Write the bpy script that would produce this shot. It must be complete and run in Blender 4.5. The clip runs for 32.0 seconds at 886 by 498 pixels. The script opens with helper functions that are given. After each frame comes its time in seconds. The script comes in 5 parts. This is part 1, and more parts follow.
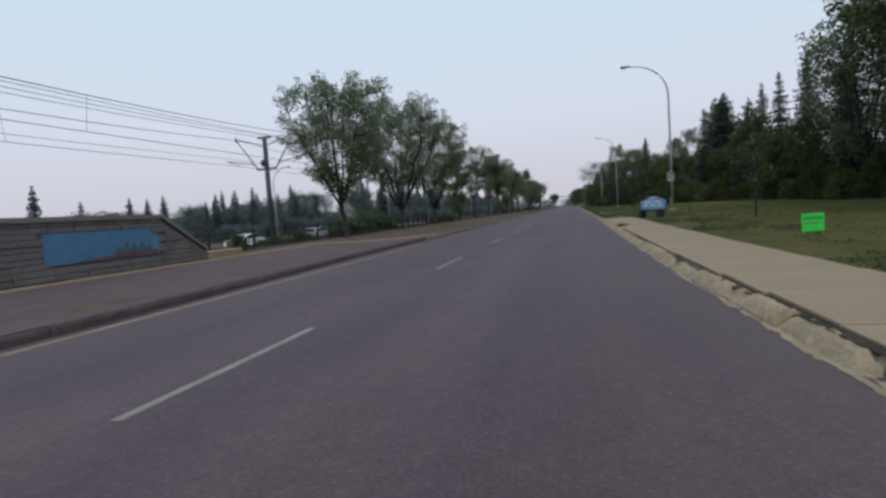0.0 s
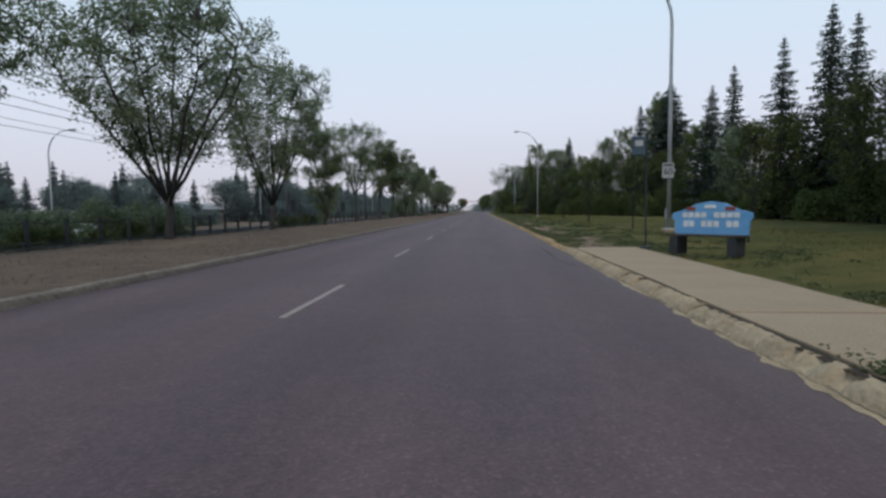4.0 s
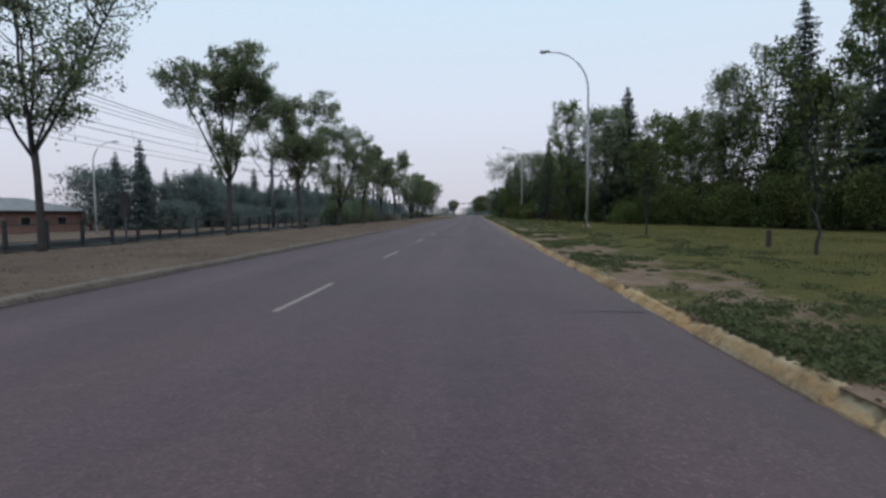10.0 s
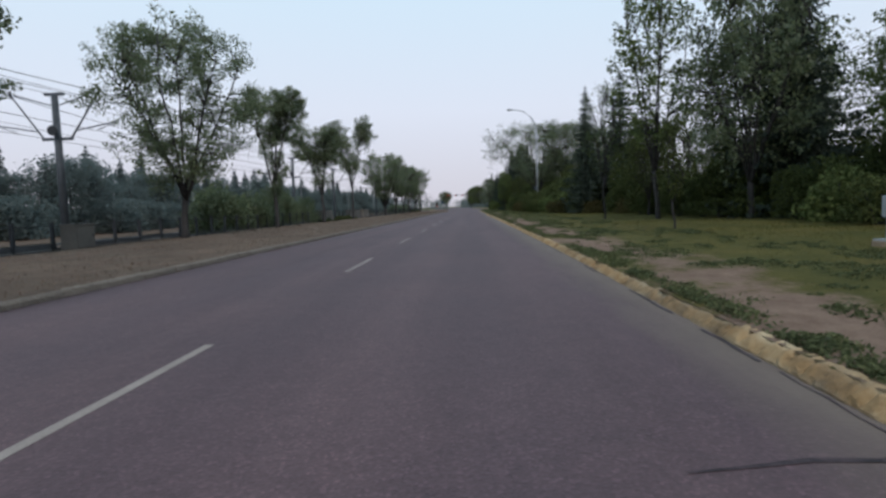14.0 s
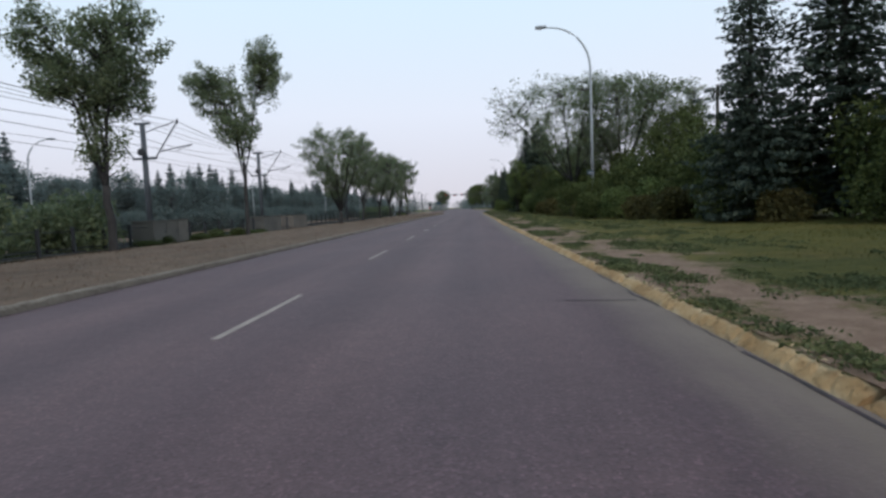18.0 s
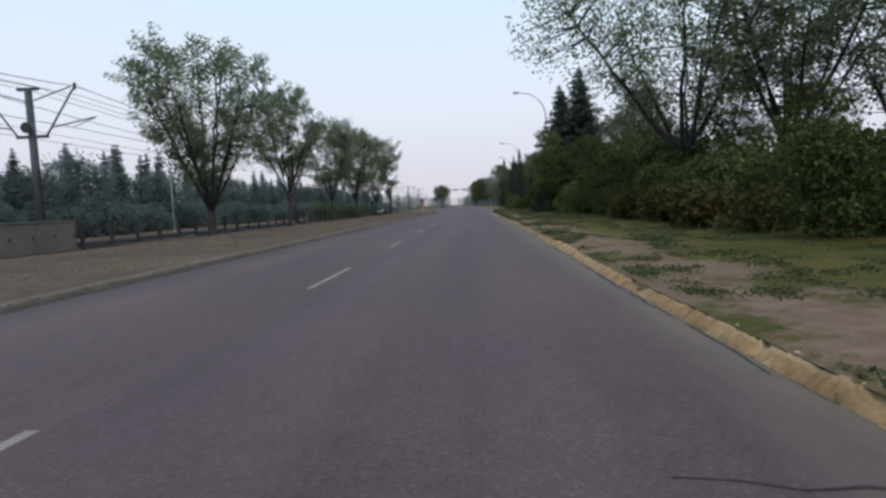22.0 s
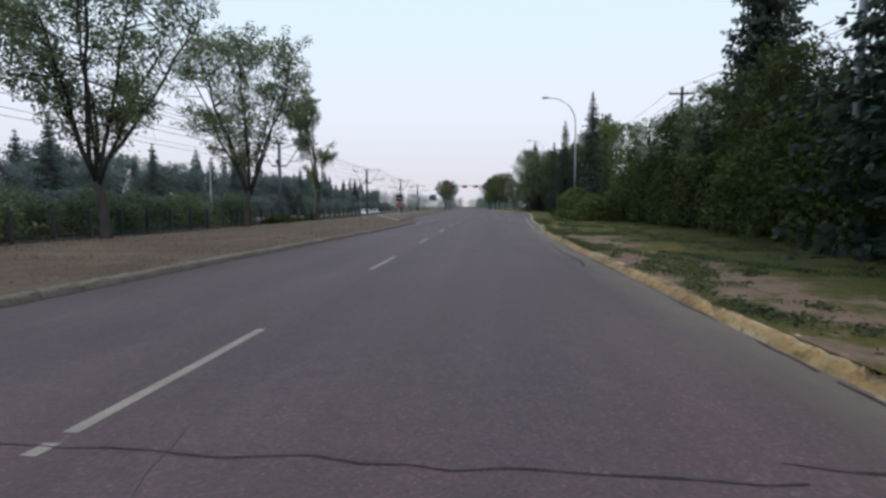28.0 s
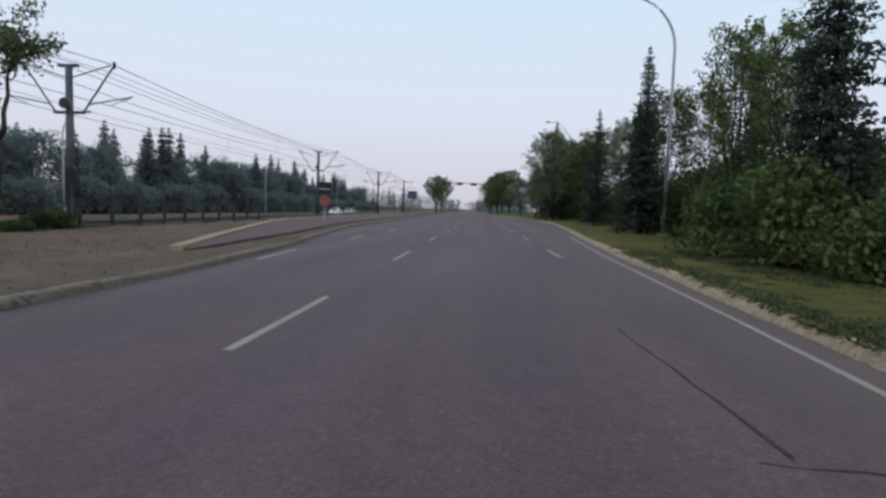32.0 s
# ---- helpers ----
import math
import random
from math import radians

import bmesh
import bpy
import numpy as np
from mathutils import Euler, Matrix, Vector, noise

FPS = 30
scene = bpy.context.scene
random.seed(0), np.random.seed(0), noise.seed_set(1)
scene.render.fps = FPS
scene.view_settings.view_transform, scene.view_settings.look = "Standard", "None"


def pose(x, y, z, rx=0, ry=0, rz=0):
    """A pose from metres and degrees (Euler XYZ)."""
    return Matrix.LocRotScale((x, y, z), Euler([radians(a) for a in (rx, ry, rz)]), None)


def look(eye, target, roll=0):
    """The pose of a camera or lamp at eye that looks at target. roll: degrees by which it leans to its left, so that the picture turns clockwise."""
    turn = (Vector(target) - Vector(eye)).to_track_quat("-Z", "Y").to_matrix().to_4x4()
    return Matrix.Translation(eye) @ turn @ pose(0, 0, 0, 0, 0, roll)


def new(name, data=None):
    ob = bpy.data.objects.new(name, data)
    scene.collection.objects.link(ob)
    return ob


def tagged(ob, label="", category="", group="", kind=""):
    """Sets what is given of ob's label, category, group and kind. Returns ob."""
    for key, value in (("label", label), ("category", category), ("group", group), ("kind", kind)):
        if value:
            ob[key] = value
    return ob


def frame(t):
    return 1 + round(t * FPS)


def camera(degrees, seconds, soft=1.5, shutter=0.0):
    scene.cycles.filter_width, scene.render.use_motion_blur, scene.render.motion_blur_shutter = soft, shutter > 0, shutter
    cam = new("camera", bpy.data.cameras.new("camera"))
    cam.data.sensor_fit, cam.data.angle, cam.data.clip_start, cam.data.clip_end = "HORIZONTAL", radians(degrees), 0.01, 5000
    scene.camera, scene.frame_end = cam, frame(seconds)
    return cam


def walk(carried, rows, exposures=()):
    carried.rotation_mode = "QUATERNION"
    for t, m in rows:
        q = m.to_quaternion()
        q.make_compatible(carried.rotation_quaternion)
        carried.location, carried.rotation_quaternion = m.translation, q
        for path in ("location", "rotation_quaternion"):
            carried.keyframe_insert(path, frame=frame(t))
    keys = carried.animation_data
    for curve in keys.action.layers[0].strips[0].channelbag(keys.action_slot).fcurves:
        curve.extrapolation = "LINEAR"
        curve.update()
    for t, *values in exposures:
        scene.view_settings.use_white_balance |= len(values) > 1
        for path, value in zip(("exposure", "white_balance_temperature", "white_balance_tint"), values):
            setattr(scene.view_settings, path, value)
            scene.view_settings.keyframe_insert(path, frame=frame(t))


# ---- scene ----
SOFT = 2.8
EXPOSURES = [(0.0, 0.00, 6150, 13.0), (3.0, 0.10, 6150, 13.0), (6.0, 0.09, 6150, 13.0), (13.0, 0.11, 6150, 13.0), (17.0, 0.26, 6200, 13.0), (19.0, 0.23, 6200, 13.0), (22.0, 0.23, 6250, 13.0), (24.0, 0.32, 6300, 13.0), (25.0, 0.38, 6300, 13.0), (26.5, 0.36, 6250, 13.0), (28.0, 0.31, 6250, 13.0), (30.0, 0.12, 6150, 13.0), (32.0, 0.10, 6150, 13.0)]
cam = camera(78.88, 32.0, soft=SOFT, shutter=0.0)
EYE = 1.15
# seconds, x, y, yaw, pitch, roll
ROWS = [
    (0.0, 0.487, 0.000, 13.68, -3.82, 3.92),
    (0.5, 0.261, 2.316, 9.84, -4.32, 3.82),
    (1.0, 0.049, 4.645, 8.81, -4.24, 2.00),
    (1.5, -0.120, 7.043, 5.40, -4.17, 3.18),
    (2.0, -0.231, 9.561, 4.74, -3.94, 0.66),
    (2.5, -0.254, 12.112, 4.18, -4.24, 1.33),
    (3.0, -0.254, 14.653, 3.37, -4.55, 0.96),
    (3.5, -0.220, 17.338, 4.41, -4.14, 1.02),
    (5.5, 0.047, 28.972, 1.85, -4.05, -0.58),
    (6.0, 0.120, 32.105, 1.78, -3.86, 0.42),
    (6.5, 0.175, 35.282, 2.91, -4.02, -0.34),
    (7.0, 0.202, 38.445, 3.79, -4.04, -0.83),
    (7.5, 0.205, 41.961, 3.33, -4.29, 0.90),
    (8.0, 0.191, 45.654, 4.13, -3.99, 0.14),
    (8.5, 0.163, 49.334, 4.44, -3.28, 1.26),
    (9.0, 0.127, 52.954, 3.40, -3.70, 2.54),
    (9.5, 0.084, 56.462, 2.77, -4.16, 1.50),
    (10.0, 0.047, 59.914, 3.41, -3.75, 0.45),
    (10.5, 0.003, 63.453, 3.16, -3.90, 0.76),
    (11.0, -0.043, 66.950, 3.86, -4.13, -0.21),
    (11.5, -0.086, 70.405, 4.05, -4.12, 1.19),
    (12.0, -0.114, 73.842, 3.84, -4.20, 1.92),
    (12.5, -0.119, 77.253, 3.14, -4.19, 2.53),
    (13.0, -0.097, 80.668, 3.29, -4.15, 1.44),
    (13.5, -0.061, 84.042, 2.96, -4.16, 1.96),
    (14.0, -0.025, 87.490, 2.84, -4.48, 1.77),
    (14.5, 0.005, 90.902, 2.47, -4.31, 2.07),
    (16.5, 0.110, 105.021, 3.16, -4.24, 1.48),
    (17.0, 0.126, 108.630, 3.30, -4.24, 1.16),
    (17.5, 0.133, 112.329, 3.70, -4.23, 1.47),
    (18.0, 0.134, 116.092, 2.95, -4.34, 2.50),
    (18.5, 0.134, 119.842, 3.24, -4.40, 1.35),
    (19.0, 0.136, 123.547, 3.27, -4.51, 1.62),
    (19.5, 0.137, 127.079, 3.20, -4.46, 1.46),
    (20.0, 0.135, 130.523, 3.68, -4.67, 1.41),
    (20.5, 0.105, 133.865, 4.04, -4.89, 1.67),
    (21.0, 0.085, 137.132, 4.09, -4.98, 2.17),
    (21.5, 0.095, 140.451, 3.84, -4.60, 2.28),
    (22.0, 0.125, 143.938, 3.29, -4.66, 2.29),
    (22.5, 0.155, 147.604, 3.21, -4.58, 1.33),
    (23.0, 0.172, 151.367, 2.92, -4.52, 2.41),
    (23.5, 0.190, 155.129, 2.87, -4.56, 1.07),
    (24.0, 0.215, 158.793, 3.33, -4.65, 0.95),
    (24.5, 0.265, 162.512, 2.95, -4.39, 1.79),
    (25.0, 0.300, 166.254, 3.32, -4.43, 0.68),
    (25.5, 0.260, 169.962, 3.81, -4.52, 0.27),
    (27.5, -0.177, 184.218, 4.50, -4.61, -1.21),
    (28.0, -0.231, 187.755, 4.66, -4.53, 0.15),
    (28.5, -0.279, 191.265, 3.66, -4.60, 0.16),
    (29.0, -0.313, 194.782, 3.33, -4.47, -0.98),
    (29.5, -0.340, 198.172, 3.83, -4.52, -1.76),
    (30.0, -0.358, 201.524, 4.09, -4.25, -1.15),
    (30.5, -0.370, 204.865, 3.91, -4.42, -2.02),
    (31.0, -0.379, 208.228, 4.29, -4.39, -1.51),
    (31.5, -0.390, 211.516, 3.64, -4.18, -0.81),
    (32.0, -0.403, 214.760, 4.57, -4.33, -1.96),
]
walk(cam, [(t, pose(x, y, EYE, 90 + pitch, roll, yaw)) for t, x, y, yaw, pitch, roll in ROWS], exposures=EXPOSURES)

# ---------------------------------------------------------------- light
SUN_EL, SUN_AZ = 50.0, 158.0      # height, and bearing from +y towards +x
world = bpy.data.worlds.new("world")
scene.world = world
world.use_nodes = True
wn, wl = world.node_tree.nodes, world.node_tree.links
wn.clear()
sky = wn.new("ShaderNodeTexSky")
sky.sky_type = "NISHITA"
sky.sun_disc = False
sky.sun_elevation = radians(SUN_EL)
sky.sun_rotation = radians(SUN_AZ)
sky.air_density, sky.dust_density, sky.ozone_density = 1.0, 8.0, 1.0
geo_n = wn.new("ShaderNodeTexCoord")
sep = wn.new("ShaderNodeSeparateXYZ")
wl.new(geo_n.outputs["Generated"], sep.inputs[0])
ramp = wn.new("ShaderNodeValToRGB")      # smoke haze: pinkish white low down, pale blue overhead
ramp.color_ramp.elements[0].position, ramp.color_ramp.elements[0].color = 0.0, (0.685, 0.655, 0.685, 1)
ramp.color_ramp.elements[1].position, ramp.color_ramp.elements[1].color = 0.9, (0.465, 0.70, 0.825, 1)
mid = ramp.color_ramp.elements.new(0.17)
mid.color = (0.755, 0.80, 0.865, 1)
mid = ramp.color_ramp.elements.new(0.42)
mid.color = (0.655, 0.84, 0.925, 1)
wl.new(sep.outputs["Z"], ramp.inputs[0])
b1, b2 = wn.new("ShaderNodeBackground"), wn.new("ShaderNodeBackground")
wl.new(sky.outputs[0], b1.inputs[0])
b1.inputs[1].default_value = 0.05
wl.new(ramp.outputs[0], b2.inputs[0])
b2.inputs[1].default_value = 1.0
mixw = wn.new("ShaderNodeMixShader")
mixw.inputs[0].default_value = 0.88
wl.new(b1.outputs[0], mixw.inputs[1])
wl.new(b2.outputs[0], mixw.inputs[2])
wout = wn.new("ShaderNodeOutputWorld")
wl.new(mixw.outputs[0], wout.inputs[0])
sun = new("sun", bpy.data.lights.new("sun", "SUN"))
sun.data.energy, sun.data.angle, sun.data.color = 1.2, radians(12), (1.0, 0.9, 0.78)
az, el = radians(SUN_AZ), radians(SUN_EL)
sun.matrix_world = look((0, 0, 50), Vector((0, 0, 50)) - Vector((math.sin(az) * math.cos(el), math.cos(az) * math.cos(el), math.sin(el))))

# ---------------------------------------------------------------- materials
def node_mat(name, rough=0.8, metal=0.0, spec=0.3):
    m = bpy.data.materials.new(name)
    m.use_nodes = True
    bsdf = m.node_tree.nodes["Principled BSDF"]
    bsdf.inputs["Roughness"].default_value = rough
    bsdf.inputs["Metallic"].default_value = metal
    bsdf.inputs["Specular IOR Level"].default_value = spec
    return m, m.node_tree.nodes, m.node_tree.links, bsdf


def noise_tex(n, l, scale, detail=4.0, coord=None, rough=0.6):
    t = n.new("ShaderNodeTexNoise")
    t.inputs["Scale"].default_value, t.inputs["Detail"].default_value = scale, detail
    t.inputs["Roughness"].default_value = rough
    if coord is None:
        coord = n.new("ShaderNodeTexCoord").outputs["Object"]
    l.new(coord, t.inputs["Vector"])
    return t.outputs["Fac"]


def ramp_of(n, l, fac, stops):
    r = n.new("ShaderNodeValToRGB")
    e = r.color_ramp.elements
    e[0].position, e[0].color = stops[0][0], (*stops[0][1], 1)
    e[1].position, e[1].color = stops[-1][0], (*stops[-1][1], 1)
    for p, c in stops[1:-1]:
        e.new(p).color = (*c, 1)
    l.new(fac, r.inputs[0])
    return r.outputs[0]


def blend(n, l, fac, a, b, mode="MIX"):
    m = n.new("ShaderNodeMix")
    m.data_type, m.blend_type = "RGBA", mode
    for sock, v in ((m.inputs[0], fac), (m.inputs[6], a), (m.inputs[7], b)):
        if isinstance(v, (int, float)):
            sock.default_value = v
        elif isinstance(v, tuple):
            sock.default_value = (*v, 1)
        else:
            l.new(v, sock)
    return m.outputs[2]


def bump(n, l, bsdf, height, strength=0.3, dist=0.02):
    b = n.new("ShaderNodeBump")
    b.inputs["Strength"].default_value, b.inputs["Distance"].default_value = strength, dist
    l.new(height, b.inputs["Height"])
    l.new(b.outputs[0], bsdf.inputs["Normal"])


def two_tone(name, a, b, scale, fine=60.0, rough=0.85, metal=0.0, spec=0.3, relief=0.2, dist=0.01):
    """A surface of two colours in large stains, with fine grain and relief."""
    m, n, l, bsdf = node_mat(name, rough, metal, spec)
    big = ramp_of(n, l, noise_tex(n, l, scale), [(0.3, a), (0.7, b)])
    grain = ramp_of(n, l, noise_tex(n, l, fine, 6.0), [(0.25, (0.7, 0.7, 0.7)), (0.75, (1.15, 1.15, 1.15))])
    l.new(blend(n, l, 1.0, big, grain, "MULTIPLY"), bsdf.inputs["Base Color"])
    if relief:
        bump(n, l, bsdf, noise_tex(n, l, fine, 6.0), relief, dist)
    return m


def leaf_mat(name, dark, light, trans=0.35, gloss=0.75, spec=0.15):
    m, n, l, bsdf = node_mat(name, gloss, 0.0, spec)
    g = n.new("ShaderNodeNewGeometry")
    c = ramp_of(n, l, g.outputs["Random Per Island"], [(0.0, dark), (0.7, light), (1.0, tuple(min(1, v * 1.25) for v in light))])
    big = ramp_of(n, l, noise_tex(n, l, 0.6, 2.0), [(0.3, (0.75, 0.8, 0.8)), (0.7, (1.15, 1.1, 1.0))])
    c = blend(n, l, 1.0, c, big, "MULTIPLY")
    l.new(c, bsdf.inputs["Base Color"])
    tr = n.new("ShaderNodeBsdfTranslucent")
    l.new(c, tr.inputs[0])
    mx = n.new("ShaderNodeMixShader")
    mx.inputs[0].default_value = trans
    l.new(bsdf.outputs[0], mx.inputs[1])
    l.new(tr.outputs[0], mx.inputs[2])
    l.new(mx.outputs[0], n["Material Output"].inputs[0])
    return m


def asphalt_mat():
    m, n, l, bsdf = node_mat("asphalt", 0.76, 0.0, 0.4)
    co = n.new("ShaderNodeTexCoord").outputs["Object"]
    mp = n.new("ShaderNodeMapping")
    mp.inputs["Scale"].default_value = (1.0, 0.06, 1.0)
    l.new(co, mp.inputs[0])
    base = ramp_of(n, l, noise_tex(n, l, 0.9, 5.0, mp.outputs[0]), [(0.3, (0.070, 0.0425, 0.048)), (0.7, (0.099, 0.0635, 0.070))])
    st = ramp_of(n, l, noise_tex(n, l, 0.35, 4.0, co), [(0.35, (0.9, 0.9, 0.92)), (0.65, (1.08, 1.06, 1.05))])
    c = blend(n, l, 1.0, base, st, "MULTIPLY")
    v = n.new("ShaderNodeTexVoronoi")
    v.inputs["Scale"].default_value = 55.0
    l.new(co, v.inputs["Vector"])
    sp = ramp_of(n, l, v.outputs["Color"], [(0.0, (0.74, 0.74, 0.76)), (0.7, (1.05, 1.04, 1.04)), (0.96, (1.55, 1.48, 1.5))])
    c = blend(n, l, 1.0, c, sp, "MULTIPLY")
    c = blend(n, l, 1.0, c, ramp_of(n, l, noise_tex(n, l, 5.0, 6.0, co, 0.75), [(0.3, (0.84, 0.84, 0.85)), (0.7, (1.14, 1.13, 1.12))]), "MULTIPLY")
    lane = n.new("ShaderNodeTexWave")      # faint wheel tracks along the lanes
    lane.inputs["Scale"].default_value, lane.inputs["Distortion"].default_value = 0.17, 1.2
    lane.inputs["Detail"].default_value, lane.inputs["Detail Scale"].default_value = 3.0, 0.6
    l.new(mp.outputs[0], lane.inputs["Vector"])
    c = blend(n, l, 1.0, c, ramp_of(n, l, lane.outputs["Fac"], [(0.0, (0.93, 0.93, 0.95)), (1.0, (1.06, 1.05, 1.04))]), "MULTIPLY")
    # pale concrete and drifted dust beside the lawn's kerb
    se = n.new("ShaderNodeSeparateXYZ")
    l.new(co, se.inputs[0])
    mq = n.new("ShaderNodeMapping")
    mq.inputs["Scale"].default_value = (1.6, 0.35, 1.0)
    l.new(co, mq.inputs[0])
    nz = n.new("ShaderNodeMath")
    nz.operation = "MULTIPLY_ADD"
    l.new(noise_tex(n, l, 1.3, 7.0, mq.outputs[0], 0.7), nz.inputs[0])
    nz.inputs[1].default_value = 0.9
    l.new(se.outputs["X"], nz.inputs[2])
    side = n.new("ShaderNodeMapRange")
    side.inputs["From Min"].default_value, side.inputs["From Max"].default_value = 1.78, 2.4
    l.new(nz.outputs[0], side.inputs["Value"])
    for ya, yb in ((74.0, 92.0), (222.0, 208.0)):
        stretch = n.new("ShaderNodeMapRange")
        stretch.inputs["From Min"].default_value, stretch.inputs["From Max"].default_value = ya, yb
        stretch.inputs["To Min"].default_value = 0.22
        l.new(se.outputs["Y"], stretch.inputs["Value"])
        mul = n.new("ShaderNodeMath")
        mul.operation = "MULTIPLY"
        l.new(side.outputs[0], mul.inputs[0])
        l.new(stretch.outputs[0], mul.inputs[1])
        side = mul
    dust = ramp_of(n, l, noise_tex(n, l, 0.9, 6.0, co, 0.7), [(0.3, (0.108, 0.078, 0.066)), (0.7, (0.142, 0.106, 0.088))])
    c = blend(n, l, side.outputs[0], c, dust)
    l.new(c, bsdf.inputs["Base Color"])
    bump(n, l, bsdf, v.outputs["Distance"], 0.5, 0.006)
    return m


def lawn_mat(name, stops, dry, scale=0.35):
    m, n, l, bsdf = node_mat(name, 0.9, 0.0, 0.15)
    co = n.new("ShaderNodeTexCoord").outputs["Object"]
    big = ramp_of(n, l, noise_tex(n, l, scale, 6.0, co), stops)
    mid = ramp_of(n, l, noise_tex(n, l, 3.0, 6.0, co), [(0.3, (0.7, 0.75, 0.7)), (0.7, (1.2, 1.15, 1.1))])
    c = blend(n, l, 1.0, big, mid, "MULTIPLY")
    fine = noise_tex(n, l, 45.0, 4.0, co)
    c = blend(n, l, 1.0, c, ramp_of(n, l, fine, [(0.25, (0.55, 0.6, 0.55)), (0.75, (1.3, 1.25, 1.2))]), "MULTIPLY")
    c = blend(n, l, ramp_of(n, l, noise_tex(n, l, 1.1, 5.0, co), [(0.55, (0, 0, 0)), (0.72, (0.8, 0.8, 0.8))]), c, dry)
    l.new(c, bsdf.inputs["Base Color"])
    bump(n, l, bsdf, fine, 0.8, 0.04)
    return m


M = {}
M["asphalt"] = asphalt_mat()
M["lawn"] = lawn_mat("lawn", [(0.3, (0.075, 0.085, 0.026)), (0.5, (0.115, 0.105, 0.034)), (0.7, (0.15, 0.118, 0.042))], (0.17, 0.115, 0.055))
M["verge"] = lawn_mat("verge", [(0.3, (0.105, 0.073, 0.061)), (0.5, (0.138, 0.096, 0.08)), (0.7, (0.172, 0.122, 0.10))], (0.118, 0.094, 0.07))
M["paint"] = two_tone("road_paint", (0.23, 0.19, 0.17), (0.33, 0.275, 0.245), 2.5, 60.0, 0.7)


def kerb_mat():
    """Old kerb concrete: pale, with rust-yellow stains, grey weathered stones and coarse pitting."""
    m, n, l, bsdf = node_mat("kerb_concrete", 0.92, 0.0, 0.2)
    co = n.new("ShaderNodeTexCoord").outputs["Object"]
    wc = n.new("ShaderNodeNewGeometry").outputs["Position"]
    a = ramp_of(n, l, noise_tex(n, l, 1.3, 8.0, wc, 0.7), [(0.3, (0.185, 0.145, 0.108)), (0.46, (0.31, 0.232, 0.15)), (0.6, (0.41, 0.335, 0.24)), (0.75, (0.28, 0.215, 0.15))])
    c = blend(n, l, 1.0, a, ramp_of(n, l, noise_tex(n, l, 6.0, 7.0, wc, 0.7), [(0.32, (0.5, 0.47, 0.44)), (0.44, (1.0, 0.97, 0.92)), (0.72, (1.15, 1.15, 1.15))]), "MULTIPLY")
    sx = n.new("ShaderNodeSeparateXYZ")      # a rust-brown band along the sloping face, a pale rim behind it
    l.new(co, sx.inputs[0])
    wob = n.new("ShaderNodeMath")
    wob.operation = "MULTIPLY_ADD"
    l.new(noise_tex(n, l, 2.2, 6.0, wc, 0.7), wob.inputs[0])
    wob.inputs[1].default_value = 0.16
    l.new(sx.outputs["X"], wob.inputs[2])
    c = blend(n, l, 1.0, c, ramp_of(n, l, wob.outputs[0], [(0.06, (0.9, 0.92, 0.95)), (0.11, (0.95, 0.82, 0.66)), (0.165, (0.98, 0.86, 0.72)), (0.21, (1.15, 1.14, 1.1)), (0.26, (1.25, 1.24, 1.2))]), "MULTIPLY")
    oi = n.new("ShaderNodeObjectInfo")
    c = blend(n, l, 1.0, c, ramp_of(n, l, oi.outputs["Random"], [(0.0, (0.8, 0.84, 0.9)), (0.4, (1.0, 0.96, 0.9)), (1.0, (1.12, 1.08, 1.0))]), "MULTIPLY")
    l.new(c, bsdf.inputs["Base Color"])
    bump(n, l, bsdf, noise_tex(n, l, 14.0, 8.0, co, 0.7), 0.9, 0.03)
    return m


M["kerb"] = kerb_mat()
M["kerb_pale"] = two_tone("kerb_pale", (0.25, 0.18, 0.115), (0.44, 0.335, 0.22), 1.6, 18.0, 0.95, relief=0.9, dist=0.03)
M["kerb_grey"] = two_tone("kerb_grey", (0.13, 0.11, 0.094), (0.235, 0.20, 0.168), 0.9, 25.0, 0.9, relief=0.5)
M["gutter"] = two_tone("gutter_concrete", (0.11, 0.098, 0.088), (0.16, 0.142, 0.125), 0.8, 30.0, 0.9)


M["soil_dark"] = two_tone("joint_soil", (0.025, 0.018, 0.014), (0.06, 0.042, 0.03), 4.0, 40.0, 1.0)
M["coping"] = two_tone("coping_stone", (0.15, 0.135, 0.13), (0.22, 0.195, 0.185), 1.2, 30.0, 0.9)
M["kerb_dark"] = two_tone("kerb_dark", (0.06, 0.043, 0.045), (0.11, 0.08, 0.08), 0.9, 25.0, 0.9, relief=0.5)
M["pave"] = two_tone("pavement_concrete", (0.275, 0.197, 0.13), (0.36, 0.266, 0.178), 0.5, 40.0, 0.9)


def worn_mat(name, mark, bare):
    """A mark on the road that is worn through to the asphalt in places."""
    m, n, l, bsdf = node_mat(name, 0.8, 0.0, 0.3)
    co = n.new("ShaderNodeTexCoord").outputs["Object"]
    f = ramp_of(n, l, noise_tex(n, l, 5.0, 9.0, co, 0.8), [(0.42, (0, 0, 0)), (0.6, (1, 1, 1))])
    c = blend(n, l, f, mark, bare)
    c = blend(n, l, 1.0, c, ramp_of(n, l, noise_tex(n, l, 50.0, 6.0, co), [(0.25, (0.65, 0.65, 0.65)), (0.75, (1.3, 1.3, 1.3))]), "MULTIPLY")
    l.new(c, bsdf.inputs["Base Color"])
    return m


